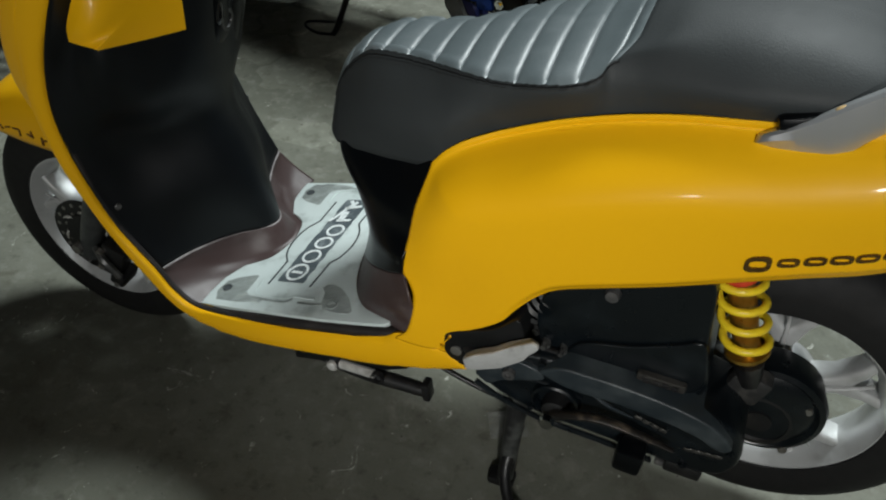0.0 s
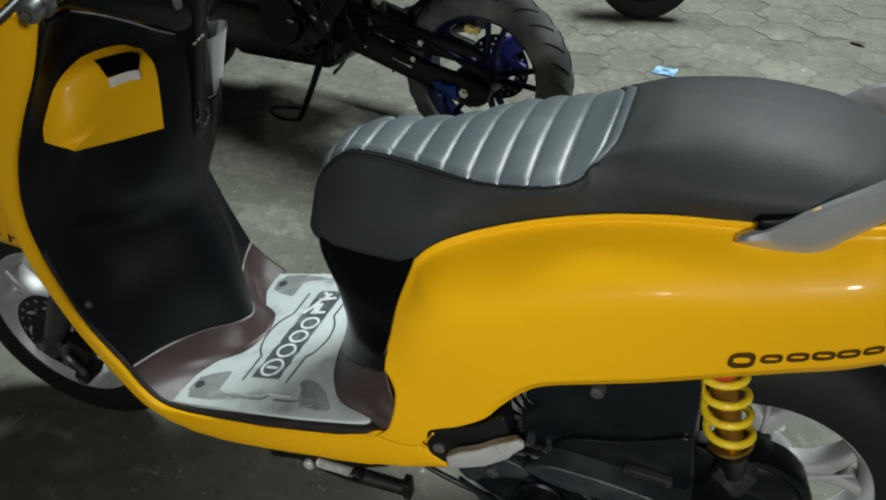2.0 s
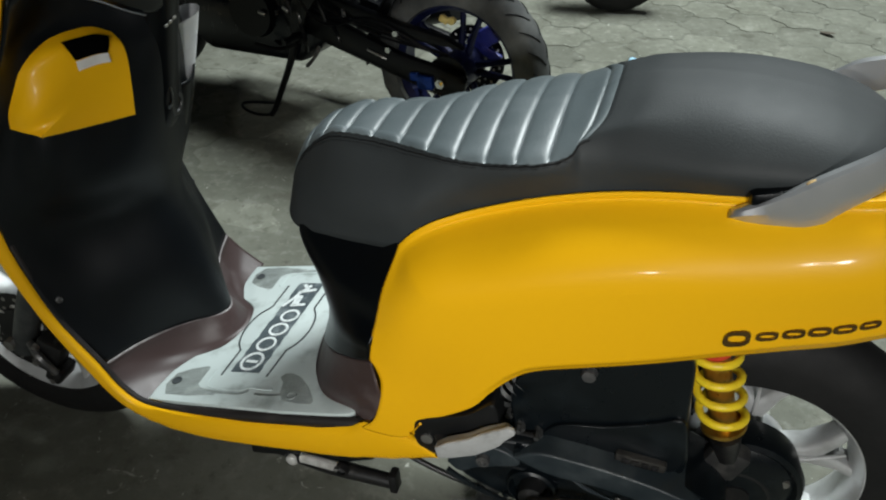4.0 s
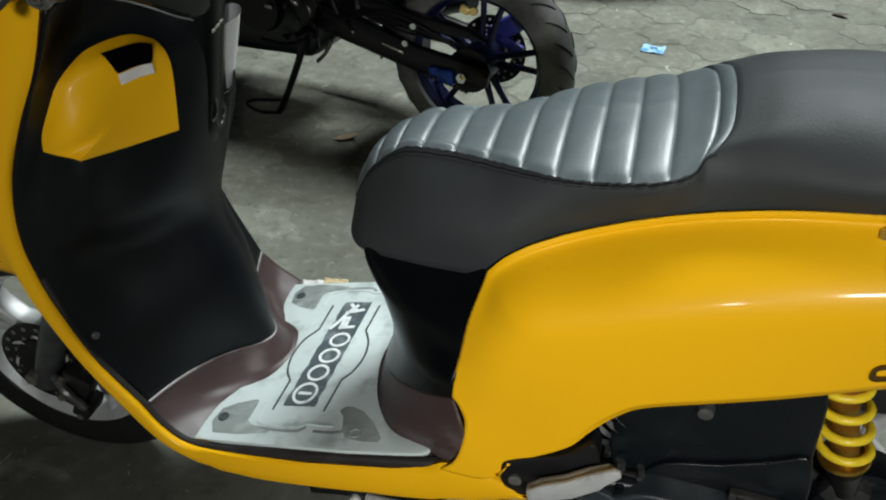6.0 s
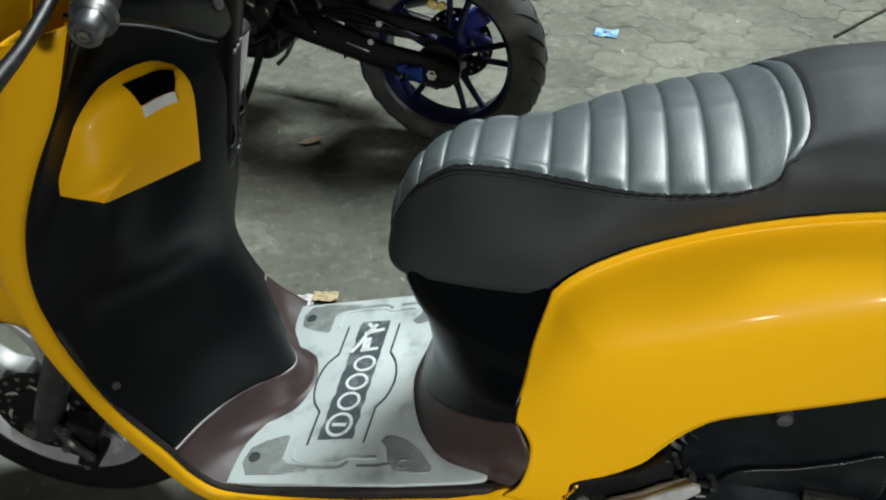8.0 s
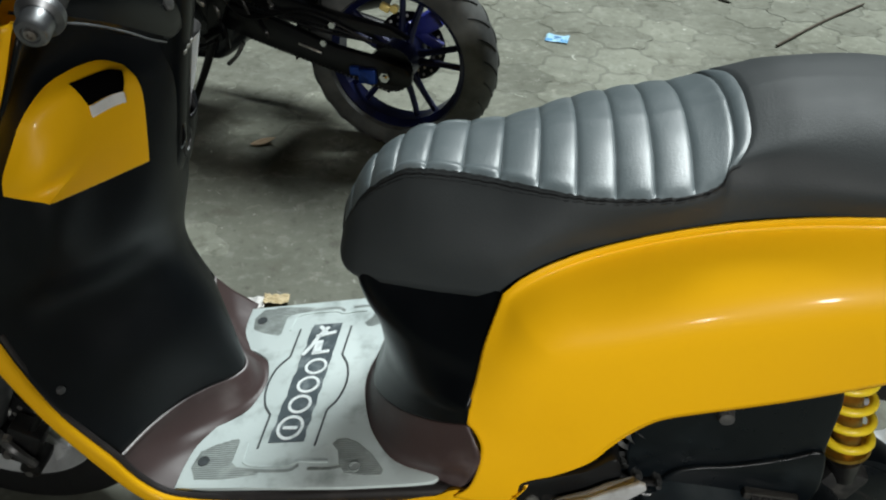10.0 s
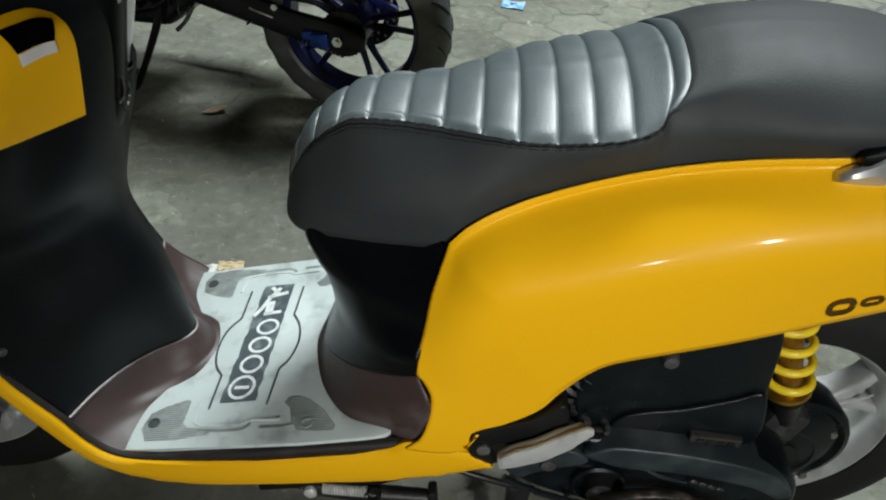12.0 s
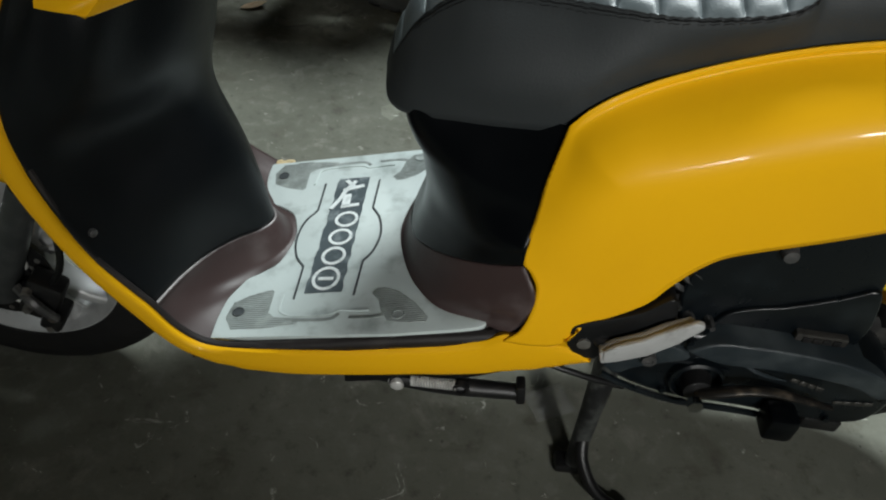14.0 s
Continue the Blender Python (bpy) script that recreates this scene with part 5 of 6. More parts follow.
# Raised emblem on the cowl, as plain shapes.
def emblem(u0, w, h, closed=True):
    x = 0.744 + u0
    z = 0.632 + u0 * 0.33
    pts = []
    for k in range(24):
        a = 2 * math.pi * k / 24
        pts.append((x + w / 2 * math.cos(a) * (1 + 0.15 * abs(math.sin(2 * a))), z + h / 2 * math.sin(a) * (1 + 0.15 * abs(math.sin(2 * a))) + (w / 2) * math.cos(a) * 0.33))
    def skin(px, pz):
        """The cowl's face at a place, from the nearest of its points."""
        near = sorted(cowl_points, key=lambda q: (q.x - px) ** 2 + (q.z - pz) ** 2)[:4]
        w = [1 / (1e-7 + (q.x - px) ** 2 + (q.z - pz) ** 2) for q in near]
        return sum(q.y * k for q, k in zip(near, w)) / sum(w)
    ins = [((px - x) * 0.66 + x, (pz - z) * 0.50 + z) for px, pz in pts]
    rows = [[Vector((px, skin(px, pz) + y, pz)) for px, pz in q] for q, y in ((pts, 0.002), (pts, -0.0028), (ins, -0.0028), (ins, 0.002))]
    return grid(rows, close_u=True, close_v=True)


for u0, w, h in ((0.008, 0.025, 0.020), (0.036, 0.020, 0.0105), (0.060, 0.020, 0.0105), (0.083, 0.020, 0.0105), (0.105, 0.020, 0.010), (0.127, 0.018, 0.009)):
    part("emblem_shape", emblem(u0, w, h), EMBLEM, cowl_part, "raised bronze-coloured emblem shape")

# White paper cup in the pocket beside the key.
cup_rows = []
for z, r in ((0.665, 0.019), (0.70, 0.0205), (0.74, 0.0225), (0.785, 0.025), (0.788, 0.0255), (0.785, 0.0243), (0.74, 0.0218), (0.68, 0.0193)):
    cup_rows.append([Vector((-0.069 + 0.20 * (z - 0.69) + r * math.cos(a) * (1 + 0.05 * math.sin(3 * a + 9 * z)), 0.094 + r * math.sin(a) * 1.45, z + 0.006 * math.sin(a + 0.6) * step(z, 0.74, 0.785))) for a in [2 * math.pi * k / 36 for k in range(36)]])
cup = part("paper_cup", grid(cup_rows, close_u=True), WHITE_PAPER, None)
tagged(cup, "white paper cup, slightly crushed, in the scooter's open pocket", "paper cup")
# Turn signal on the nose.
blinker = part("turn_signal", lathe([(0, 0.0), (0.004, 0.016), (0.02, 0.026), (0.05, 0.024), (0.062, 0.012), (0.066, 0.0)], (-0.215, -0.19, 0.865), (-0.35, -0.9, 0.1), 32), BLACK, scooter, "black turn signal with a clear lens")
part("lens", lathe([(0, 0.0), (0.002, 0.020), (0.012, 0.018), (0.02, 0.0)], (-0.226, -0.20, 0.888), (-0.3, -0.5, 0.8), 24), LABEL_WHITE, blinker)


# ---- ground: dusty concrete apron, then worn interlocking pavers ----
def ground_material(name, by_piece, tone=1.0):
    m, n, l, b = nodes_of(name)
    nt = m.node_tree
    tc = n.new("ShaderNodeNewGeometry")
    def wnoise(scale, detail, rough=0.6, distort=0.0):
        k = n.new("ShaderNodeTexNoise")
        k.inputs["Scale"].default_value, k.inputs["Detail"].default_value = scale, detail
        k.inputs["Roughness"].default_value, k.inputs["Distortion"].default_value = rough, distort
        l.new(tc.outputs["Position"], k.inputs["Vector"])
        return k.outputs[0]
    f1, f2, f3, f4 = wnoise(1.7, 5), wnoise(11, 8, 0.68, 0.4), wnoise(46, 6, 0.6), wnoise(150, 4, 0.6)
    c = mix_colour(nt, ramp(nt, f1, 0.35, 0.68), (0.160 * tone, 0.164 * tone, 0.130 * tone), (0.232 * tone, 0.238 * tone, 0.194 * tone))
    c = mix_colour(nt, ramp(nt, f2, 0.54, 0.74), c, (0.315 * tone, 0.315 * tone, 0.265 * tone))
    c = mix_colour(nt, ramp(nt, f2, 0.46, 0.30), c, (0.116, 0.114, 0.088))
    c = mix_colour(nt, ramp(nt, f3, 0.64, 0.80), c, (0.110, 0.108, 0.090))
    f5 = wnoise(19, 5, 0.75, 1.2)
    c = mix_colour(nt, ramp(nt, f5, 0.630, 0.70), c, (0.50, 0.51, 0.45))
    f7 = wnoise(26, 4, 0.6)
    c = mix_colour(nt, ramp(nt, f7, 0.50, 0.78), c, (0.27 * tone, 0.278 * tone, 0.235 * tone))
    c = mix_colour(nt, ramp(nt, f7, 0.46, 0.22), c, (0.12 * tone, 0.119 * tone, 0.095 * tone))
    f6 = wnoise(70, 3, 0.5)
    c = mix_colour(nt, ramp(nt, f6, 0.70, 0.76), c, (0.075, 0.07, 0.058))
    if by_piece:
        oi = n.new("ShaderNodeObjectInfo")
        dark = n.new("ShaderNodeMix")
        dark.data_type, dark.blend_type = "RGBA", "MULTIPLY"
        mr = n.new("ShaderNodeMapRange")
        mr.inputs[3].default_value, mr.inputs[4].default_value = 0.80, 1.10
        l.new(oi.outputs["Random"], mr.inputs[0])
        comb = n.new("ShaderNodeCombineColor")
        for k in range(3):
            l.new(mr.outputs[0], comb.inputs[k])
        dark.inputs[0].default_value = 1.0
        l.new(c, dark.inputs[6])
        l.new(comb.outputs[0], dark.inputs[7])
        c = dark.outputs[2]
    l.new(c, b.inputs["Base Color"])
    rr = n.new("ShaderNodeMapRange")
    rr.inputs[3].default_value, rr.inputs[4].default_value = 0.62, 0.95
    l.new(f2, rr.inputs[0])
    l.new(rr.outputs[0], b.inputs["Roughness"])
    b.inputs["Specular IOR Level"].default_value = 0.35
    first = bump(nt, f2, 0.3, 0.006, b)
    second = bump(nt, f3, 0.22, 0.002, b, first)
    bump(nt, f4, 0.3, 0.0015, b, second)
    return m


GROUND, PAVER, FAR_PAVER = ground_material("dusty_concrete", False, 0.80), ground_material("worn_paver", True), ground_material("far_worn_paver", False)
lines_x, lines_y = (-60, -6, -3, 3, 6, 60), (-60, -6, -3, 0.30, 4, 8, 60)
ground_ob = part("ground", grid([[Vector((x, y, -0.0055 if y > 0.32 else 0.0)) for x in lines_x] for y in lines_y]), GROUND, None)
tagged(ground_ob, "dusty grey-brown concrete ground, stained and worn", "ground", kind="structure")
PLASTER = surface("grey_plaster", (0.22, 0.21, 0.19), (0.16, 0.15, 0.135), 0.85, scale=3, grain=0.1, grain_scale=120)
# Unseen slab added to shade the foreground, and a plain unseen wall behind.
tagged(part("shade_slab", box((14.0, 4.55, 0.14), pose(0.3, -2.325, 2.30), 0.01), PLASTER, None), "plain grey roof slab, unseen, added to shade the foreground", "roof", kind="structure")
tagged(part("wall_south", box((14.0, 0.2, 2.23), pose(0.3, -4.5, 1.115), 0.01), PLASTER, None), "plain grey plastered wall", "wall", kind="structure")
pavement = thing("pavement", (0.2, 2.0, 0), "worn grey interlocking pavers with dusty wavy joints", "pavement", kind="structure")


def paver_outline(r, shrink, amp=0.012, n=4):
    """A six-sided paver whose edges wave so that neighbours interlock."""
    corners = [Vector((r * math.cos(math.pi / 3 * k), r * math.sin(math.pi / 3 * k), 0)) for k in range(6)]
    pts = []
    for k in range(6):
        a, b = corners[k], corners[(k + 1) % 6]
        d = (b - a).normalized()
        nrm = Vector((d.y, -d.x, 0))
        for i in range(n):
            t = i / n
            pts.append(a.lerp(b, t) + nrm * amp * math.sin(2 * math.pi * t))
    return [p * (1 - shrink / p.length) for p in pts]


PR = 0.128
top_ring, mid_ring = paver_outline(PR, 0.0085), paver_outline(PR, 0.0042)
paver_rows = [[Vector((p.x, p.y, h)) for p in ring_pts] for ring_pts, h in ((mid_ring, -0.014), (mid_ring, -0.0022), (top_ring, 0.0))]
pbm = grid(paver_rows, close_u=True)
pbm.verts.ensure_lookup_table()
pbm.faces.new([pbm.verts[2 * 24 + k] for k in range(24)])
bmesh.ops.recalc_face_normals(pbm, faces=pbm.faces[:])
paver_mesh = bpy.data.meshes.new("paver")
pbm.to_mesh(paver_mesh)
pbm.free()
paver_mesh.materials.append(PAVER)

# ---- the motorcycle behind ----
BIKE = pose(0.061, 1.262, 0, 0, 0, -11.4)
BIKE_SCALE = Matrix.Scale(0.905, 4)
bike = thing("motorcycle", BIKE, "black motorcycle with dark blue wheels, parked on its side stand", "motorcycle")


def bike_part(name, bm, material, parent=None, label="", **k):
    """A part given in the motorcycle's own frame: rear axle over the origin, nose towards -x."""
    return part(name, moved(bm, BIKE @ BIKE_SCALE), material, parent or bike, label, **k)


BIKE_BLACK = surface("black_bike_paint", (0.0018, 0.0021, 0.0028), (0.0062, 0.0063, 0.0064), 0.36, scale=30, lo=0.55, hi=0.85, spec=0.35)


def motorcycle():
    hub_at = Vector((0, 0, 0.295))
    wheel = bike_part("rear_wheel", lathe([(-0.046, 0.224), (-0.046, 0.205), (-0.03, 0.19), (0.03, 0.19), (0.046, 0.205), (0.046, 0.224), (0.03, 0.207), (-0.03, 0.207)], hub_at, (0, 1, 0), 64, closed=True), BLUE_METAL, label="dark blue cast rear wheel")
    prof = []
    for k in range(21):
        a = math.pi * k / 20
        prof.append((-0.062 * math.cos(a), 0.214 + 0.082 * (math.sin(a) ** 0.62)))
    tyre = bike_part("tyre", lathe(prof + [(0.038, 0.207), (-0.038, 0.207)], hub_at, (0, 1, 0), 80, closed=True), surface("dusty_tyre_rubber", (0.034, 0.036, 0.0355), (0.100, 0.104, 0.100), 0.70, scale=9, lo=0.35, hi=0.7, grain=0.15, grain_scale=250), wheel, "broad dusty black tyre")
    bms = []
    for k in range(26):
        a0 = 2 * math.pi * k / 26
        for s in (-1, 1):
            pts = []
            for j in range(6):
                w = j / 5
                y = s * (0.008 + 0.045 * w)
                a = a0 + 0.20 * w + (0.06 if s > 0 else 0)
                r = 0.2145 + 0.082 * (max(0.0, 1 - (y / 0.062) ** 2) ** 0.31)
                pts.append(hub_at + Vector((r * math.cos(a), y, r * math.sin(a))))
            bms.append(tube(pts, 0.0028, 5))
    bike_part("tread_groove", merged(*bms), BIKE_BLACK, tyre)
    for k in range(5):
        a = 2 * math.pi * k / 5 + 0.15
        d = Vector((math.cos(a), 0, math.sin(a)))
        t = Vector((-d.z, 0, d.x))
        for s in (-1, 1):
            bike_part("spoke", tube([hub_at + d * 0.04 + t * 0.012 * s, hub_at + d * 0.12 + t * 0.020 * s, hub_at + d * 0.20 + t * 0.034 * s], [0.014, 0.010, 0.010], 8, 10), BLUE_METAL, wheel)
    bike_part("hub", lathe([(-0.075, 0), (-0.075, 0.05), (-0.04, 0.06), (0.04, 0.06), (0.075, 0.055), (0.075, 0)], hub_at, (0, 1, 0), 32), BLUE_METAL, wheel)
    disc = bike_part("brake_disc", lathe([(0.088, 0.110), (0.092, 0.110), (0.092, 0.066), (0.088, 0.066)], hub_at, (0, 1, 0), 56, closed=True), BIKE_BLACK, wheel, "drilled brake disc")
    bms = []
    for k in range(20):
        for r in (0.078, 0.096):
            a = 2 * math.pi * (k + (0.5 if r > 0.09 else 0)) / 20
            bms.append(lathe([(0, 0), (0, 0.0045), (-0.001, 0.0045)], hub_at + Vector((r * math.cos(a), 0.0875, r * math.sin(a))), (0, 1, 0), 8))
    # White discs in place of the light seen through the holes.
    bike_part("bright_hole_discs", merged(*bms), LABEL_WHITE, disc)
    bike_part("brake_caliper", merged(box((0.10, 0.05, 0.06), pose(0.055, 0.075, 0.385, 0, -35, 0), 0.012), box((0.13, 0.02, 0.035), pose(0.05, 0.06, 0.345, 0, 25, 0), 0.008)), surface("blue_caliper_paint", (0.022, 0.028, 0.19), (0.010, 0.013, 0.09), 0.35, scale=30), label="blue brake caliper")
    sprocket = bike_part("sprocket", prism([((0.066 + (0.004 if k % 2 else 0)) * math.cos(2 * math.pi * k / 72) , 0.295 + (0.066 + (0.004 if k % 2 else 0)) * math.sin(2 * math.pi * k / 72)) for k in range(72)], -0.098, -0.092), BIKE_BLACK, label="dark chain sprocket")
    for s in (1, -1):
        chain = []
        a, b = Vector((0.0, -0.095, 0.295 + s * 0.069)), Vector((-0.62, -0.095, 0.40 + s * 0.045))
        for k in range(48):
            p, q = a.lerp(b, k / 48), a.lerp(b, (k + 0.8) / 48)
            chain.append(tube([p, q], 0.006, 6))
        bike_part("chain", merged(*chain), BIKE_BLACK, sprocket)
    arm = bike_part("swing_arm", prism([(0.07, 0.262), (0.075, 0.300), (0.055, 0.322), (-0.02, 0.335), (-0.16, 0.350), (-0.35, 0.40), (-0.60, 0.45), (-0.60, 0.36), (-0.35, 0.315), (-0.12, 0.268), (-0.02, 0.258)], -0.130, -0.100, 0.008), BIKE_BLACK, label="black swing arm")
    bike_part("swing_arm_far", prism([(0.06, 0.27), (0.06, 0.32), (-0.16, 0.36), (-0.60, 0.45), (-0.60, 0.36), (-0.12, 0.268)], 0.100, 0.130, 0.008), BIKE_BLACK)
    bike_part("chain_adjuster", merged(box((0.055, 0.022, 0.045), pose(-0.055, -0.138, 0.283, 0, -6, 0), 0.006), box((0.03, 0.016, 0.026), pose(-0.095, -0.136, 0.292, 0, -6, 0), 0.004)), surface("bright_blue_metal", (0.012, 0.05, 0.28), (0.005, 0.02, 0.10), 0.3, metal=0.5, scale=40), arm, "bright blue chain adjuster")
    bike_part("axle_nut", lathe([(0, 0), (0, 0.013), (-0.004, 0.016), (-0.022, 0.016), (-0.022, 0.008), (-0.030, 0.008), (-0.030, 0)], (0.0, -0.130, 0.292), (0, 1, 0), 6), CHROME, arm, "bright hexagonal axle nut")
    bike_part("hugger", loft([[(0.31 * math.cos(a), y, 0.295 + 0.31 * math.sin(a)) for a in [radians(75 + 22 * k) for k in range(6)]] for y in (-0.085, -0.05, 0.05, 0.085)], 30, 8), BIKE_BLACK, label="black rear hugger", thick=0.004)
    bike_part("chain_guard", prism([(0.06, 0.40), (0.0, 0.425), (-0.16, 0.44), (-0.55, 0.50), (-0.55, 0.45), (-0.12, 0.40)], -0.118, -0.085, 0.004), BIKE_BLACK, arm)
    bike_part("engine", merged(box((0.40, 0.24, 0.30), pose(-0.80, 0, 0.40, 0, 4, 0), 0.05, 3), box((0.24, 0.22, 0.24), pose(-0.98, 0, 0.52, 0, 35, 0), 0.03, 2), lathe([(-0.155, 0), (-0.155, 0.085), (-0.12, 0.095), (0.12, 0.095)], (-0.72, 0, 0.39), (0, 1, 0), 32)), BIKE_BLACK, label="black engine")
    bike_part("frame", merged(tube([(-0.56, -0.11, 0.36), (-0.60, -0.12, 0.50), (-0.55, -0.11, 0.66), (-0.95, -0.08, 0.80)], 0.025, 10, 20), tube([(-0.56, 0.11, 0.36), (-0.60, 0.12, 0.50), (-0.55, 0.11, 0.66), (-0.95, 0.08, 0.80)], 0.025, 10, 20), tube([(-0.55, 0, 0.70), (0.12, 0, 0.86)], 0.03, 10, 4)), BIKE_BLACK, label="black frame")
    bike_part("shock", tube([(-0.42, 0, 0.42), (-0.52, 0, 0.70)], 0.035, 14, 4), BIKE_BLACK)
    peg = bike_part("peg_bracket", prism([(-0.42, 0.52), (-0.44, 0.60), (-0.54, 0.50), (-0.56, 0.34), (-0.53, 0.31), (-0.49, 0.42)], -0.150, -0.135, 0.004), BIKE_BLACK, label="black foot peg bracket")
    bike_part("foot_peg", tube([(-0.52, -0.14, 0.345), (-0.53, -0.225, 0.345)], 0.011, 10, 4), BIKE_BLACK, peg)
    bike_part("gear_lever", tube([(-0.53, -0.16, 0.32), (-0.60, -0.17, 0.29), (-0.68, -0.19, 0.30)], 0.007, 8, 10), BIKE_BLACK)
    bike_part("belly_pan", prism([(-0.44, 0.33), (-0.54, 0.235), (-0.95, 0.205), (-1.10, 0.30), (-1.0, 0.42), (-0.5, 0.42)], -0.13, 0.13, 0.03, 3), surface("dark_teal_paint", (0.0016, 0.0026, 0.0042), (0.0028, 0.0048, 0.0072), 0.3, scale=10), label="dark blue-black belly pan")
    bike_part("tank", loft([[(-1.02, y * 0.6, 0.80), (-0.95, y, 0.90), (-0.75, y, 0.93), (-0.55, y * 0.7, 0.84)] for y in (-0.14, -0.1, 0, 0.1, 0.14)], 20, 16), BLACK, label="black tank", thick=0.01)
    # Unseen exhaust, added so that its shadow darkens the ground behind.
    bike_part("exhaust", tube([(-0.95, 0.16, 0.24), (-0.62, 0.19, 0.26), (-0.50, 0.20, 0.30), (-0.14, 0.22, 0.42)], [0.028, 0.030, 0.060, 0.062], 16, 24), BIKE_BLACK, label="black exhaust on the far side, unseen, added for its shadow")
    # Seat made wide to cast a broader shadow.
    bike_part("seat", box((0.62, 0.30, 0.07), pose(-0.26, 0, 0.84, 0, -6, 0), 0.03, 3), VINYL, label="black seat")
    bike_part("tail", prism([(-0.45, 0.66), (-0.45, 0.80), (0.25, 0.92), (0.30, 0.88), (-0.05, 0.72)], -0.10, 0.10, 0.02, 2), BLACK, label="black tail panel")
    fw = bike_part("front_wheel", lathe([(-0.05, 0.222), (-0.05, 0.20), (0.05, 0.20), (0.05, 0.222)], (-1.36, 0, 0.295), (0, 1, 0), 48, closed=True), BLUE_METAL, label="dark blue front wheel")
    tyre_prof = [(-0.058 * math.cos(math.pi * k / 14), 0.214 + 0.081 * (math.sin(math.pi * k / 14) ** 0.62)) for k in range(15)] + [(0.04, 0.207), (-0.04, 0.207)]
    bike_part("tyre", lathe(tyre_prof, (-1.36, 0, 0.295), (0, 1, 0), 56, closed=True), RUBBER, fw)
    for k in range(5):
        a = 2 * math.pi * k / 5
        bike_part("spoke", tube([(-1.36, 0, 0.295), (-1.36 + 0.2 * math.cos(a), 0, 0.295 + 0.2 * math.sin(a))], 0.014, 8, 4), BLUE_METAL, fw)
    for s in (-1, 1):
        bike_part("fork_leg", tube([(-1.36, s * 0.09, 0.295), (-1.02, s * 0.09, 1.0)], 0.024, 12, 8), BIKE_BLACK)
    stand = bike_part("side_stand", tube([(-0.54, -0.14, 0.34), (-0.58, -0.145, 0.225), (-0.672, -0.13, 0.045), (-0.695, -0.13, 0.012)], [0.014, 0.012, 0.011, 0.010], 10, 20), BIKE_BLACK, label="black side stand, folded out")
    bike_part("stand_loop", tube([(-0.685, -0.13, 0.012), (-0.75, -0.15, 0.010), (-0.818, -0.135, 0.012), (-0.832, -0.105, 0.016), (-0.755, -0.075, 0.022), (-0.675, -0.10, 0.05)], 0.0055, 8, 36), BIKE_BLACK, stand)
    bike_part("stand_pivot", merged(box((0.05, 0.04, 0.06), pose(-0.54, -0.125, 0.34), 0.008), lathe([(0, 0), (0, 0.016), (-0.02, 0.016), (-0.02, 0)], (-0.54, -0.15, 0.335), (0, 1, 0), 6)), BIKE_BLACK, stand)
    rnd = random.Random(11)
    for k in range(9):
        p = Vector((-0.34 - 0.035 * k + rnd.uniform(-0.01, 0.01), -0.155 + rnd.uniform(-0.02, 0.02), 0.36 + rnd.uniform(-0.06, 0.10)))
        q = p + Vector((rnd.uniform(-0.06, 0.06), rnd.uniform(-0.02, 0.02), rnd.uniform(-0.09, 0.09)))
        bike_part("foot_control", tube([p, p.lerp(q, 0.5) + Vector((0.01, -0.01, 0)), q], [0.008, 0.006, 0.007], 8, 8), BIKE_BLACK if k % 3 else BIKE_GREY, peg)
    bike_part("heel_plate", prism([(-0.34, 0.545), (-0.30, 0.60), (-0.26, 0.585), (-0.275, 0.545), (-0.305, 0.515), (-0.318, 0.525)], -0.160, -0.148, 0.003), surface("brushed_alloy", (0.42, 0.41, 0.38), (0.24, 0.23, 0.21), 0.4, metal=0.5, scale=40), peg, "silver alloy heel plate")
    for x, z, tilt in ((-0.62, 0.47, 20), (-0.56, 0.43, 35), (-0.66, 0.40, 10)):
        bike_part("clip", box((0.028, 0.008, 0.012), pose(x, -0.165, z, 0, tilt, 0), 0.003, 1), STEEL, peg)
    bike_part("chain_slider", box((0.075, 0.006, 0.007), pose(-0.235, -0.134, 0.335, 0, 14, 0), 0.002, 1), STEEL, arm)
    for k in range(3):
        bike_part("cable", tube([(-0.62, -0.10 - 0.02 * k, 0.62), (-0.45, -0.13 - 0.01 * k, 0.47 - 0.03 * k), (-0.25, -0.13, 0.40 + 0.02 * k), (-0.05, -0.12, 0.38)], 0.0045, 6, 24), BIKE_BLACK)
    for p in ((-0.16, -0.14, 0.42), (-0.19, -0.135, 0.36)):
        bike_part("guard_bolt", lathe([(0, 0), (0, 0.010), (-0.008, 0.010), (-0.008, 0)], p, (0, 1, 0), 6), CHROME)
    bike_part("gold_fitting", merged(box((0.03, 0.02, 0.022), pose(-0.02, -0.09, 0.475, 0, 20, 0), 0.005), lathe([(0, 0), (0, 0.012), (-0.015, 0.012), (-0.015, 0)], (0.01, -0.09, 0.478), (0, 1, 0), 8)), surface("bright_gold_alloy", (0.72, 0.56, 0.20), (0.55, 0.42, 0.14), 0.32, metal=0.4, scale=40), arm, "bright gold alloy fitting")


motorcycle()


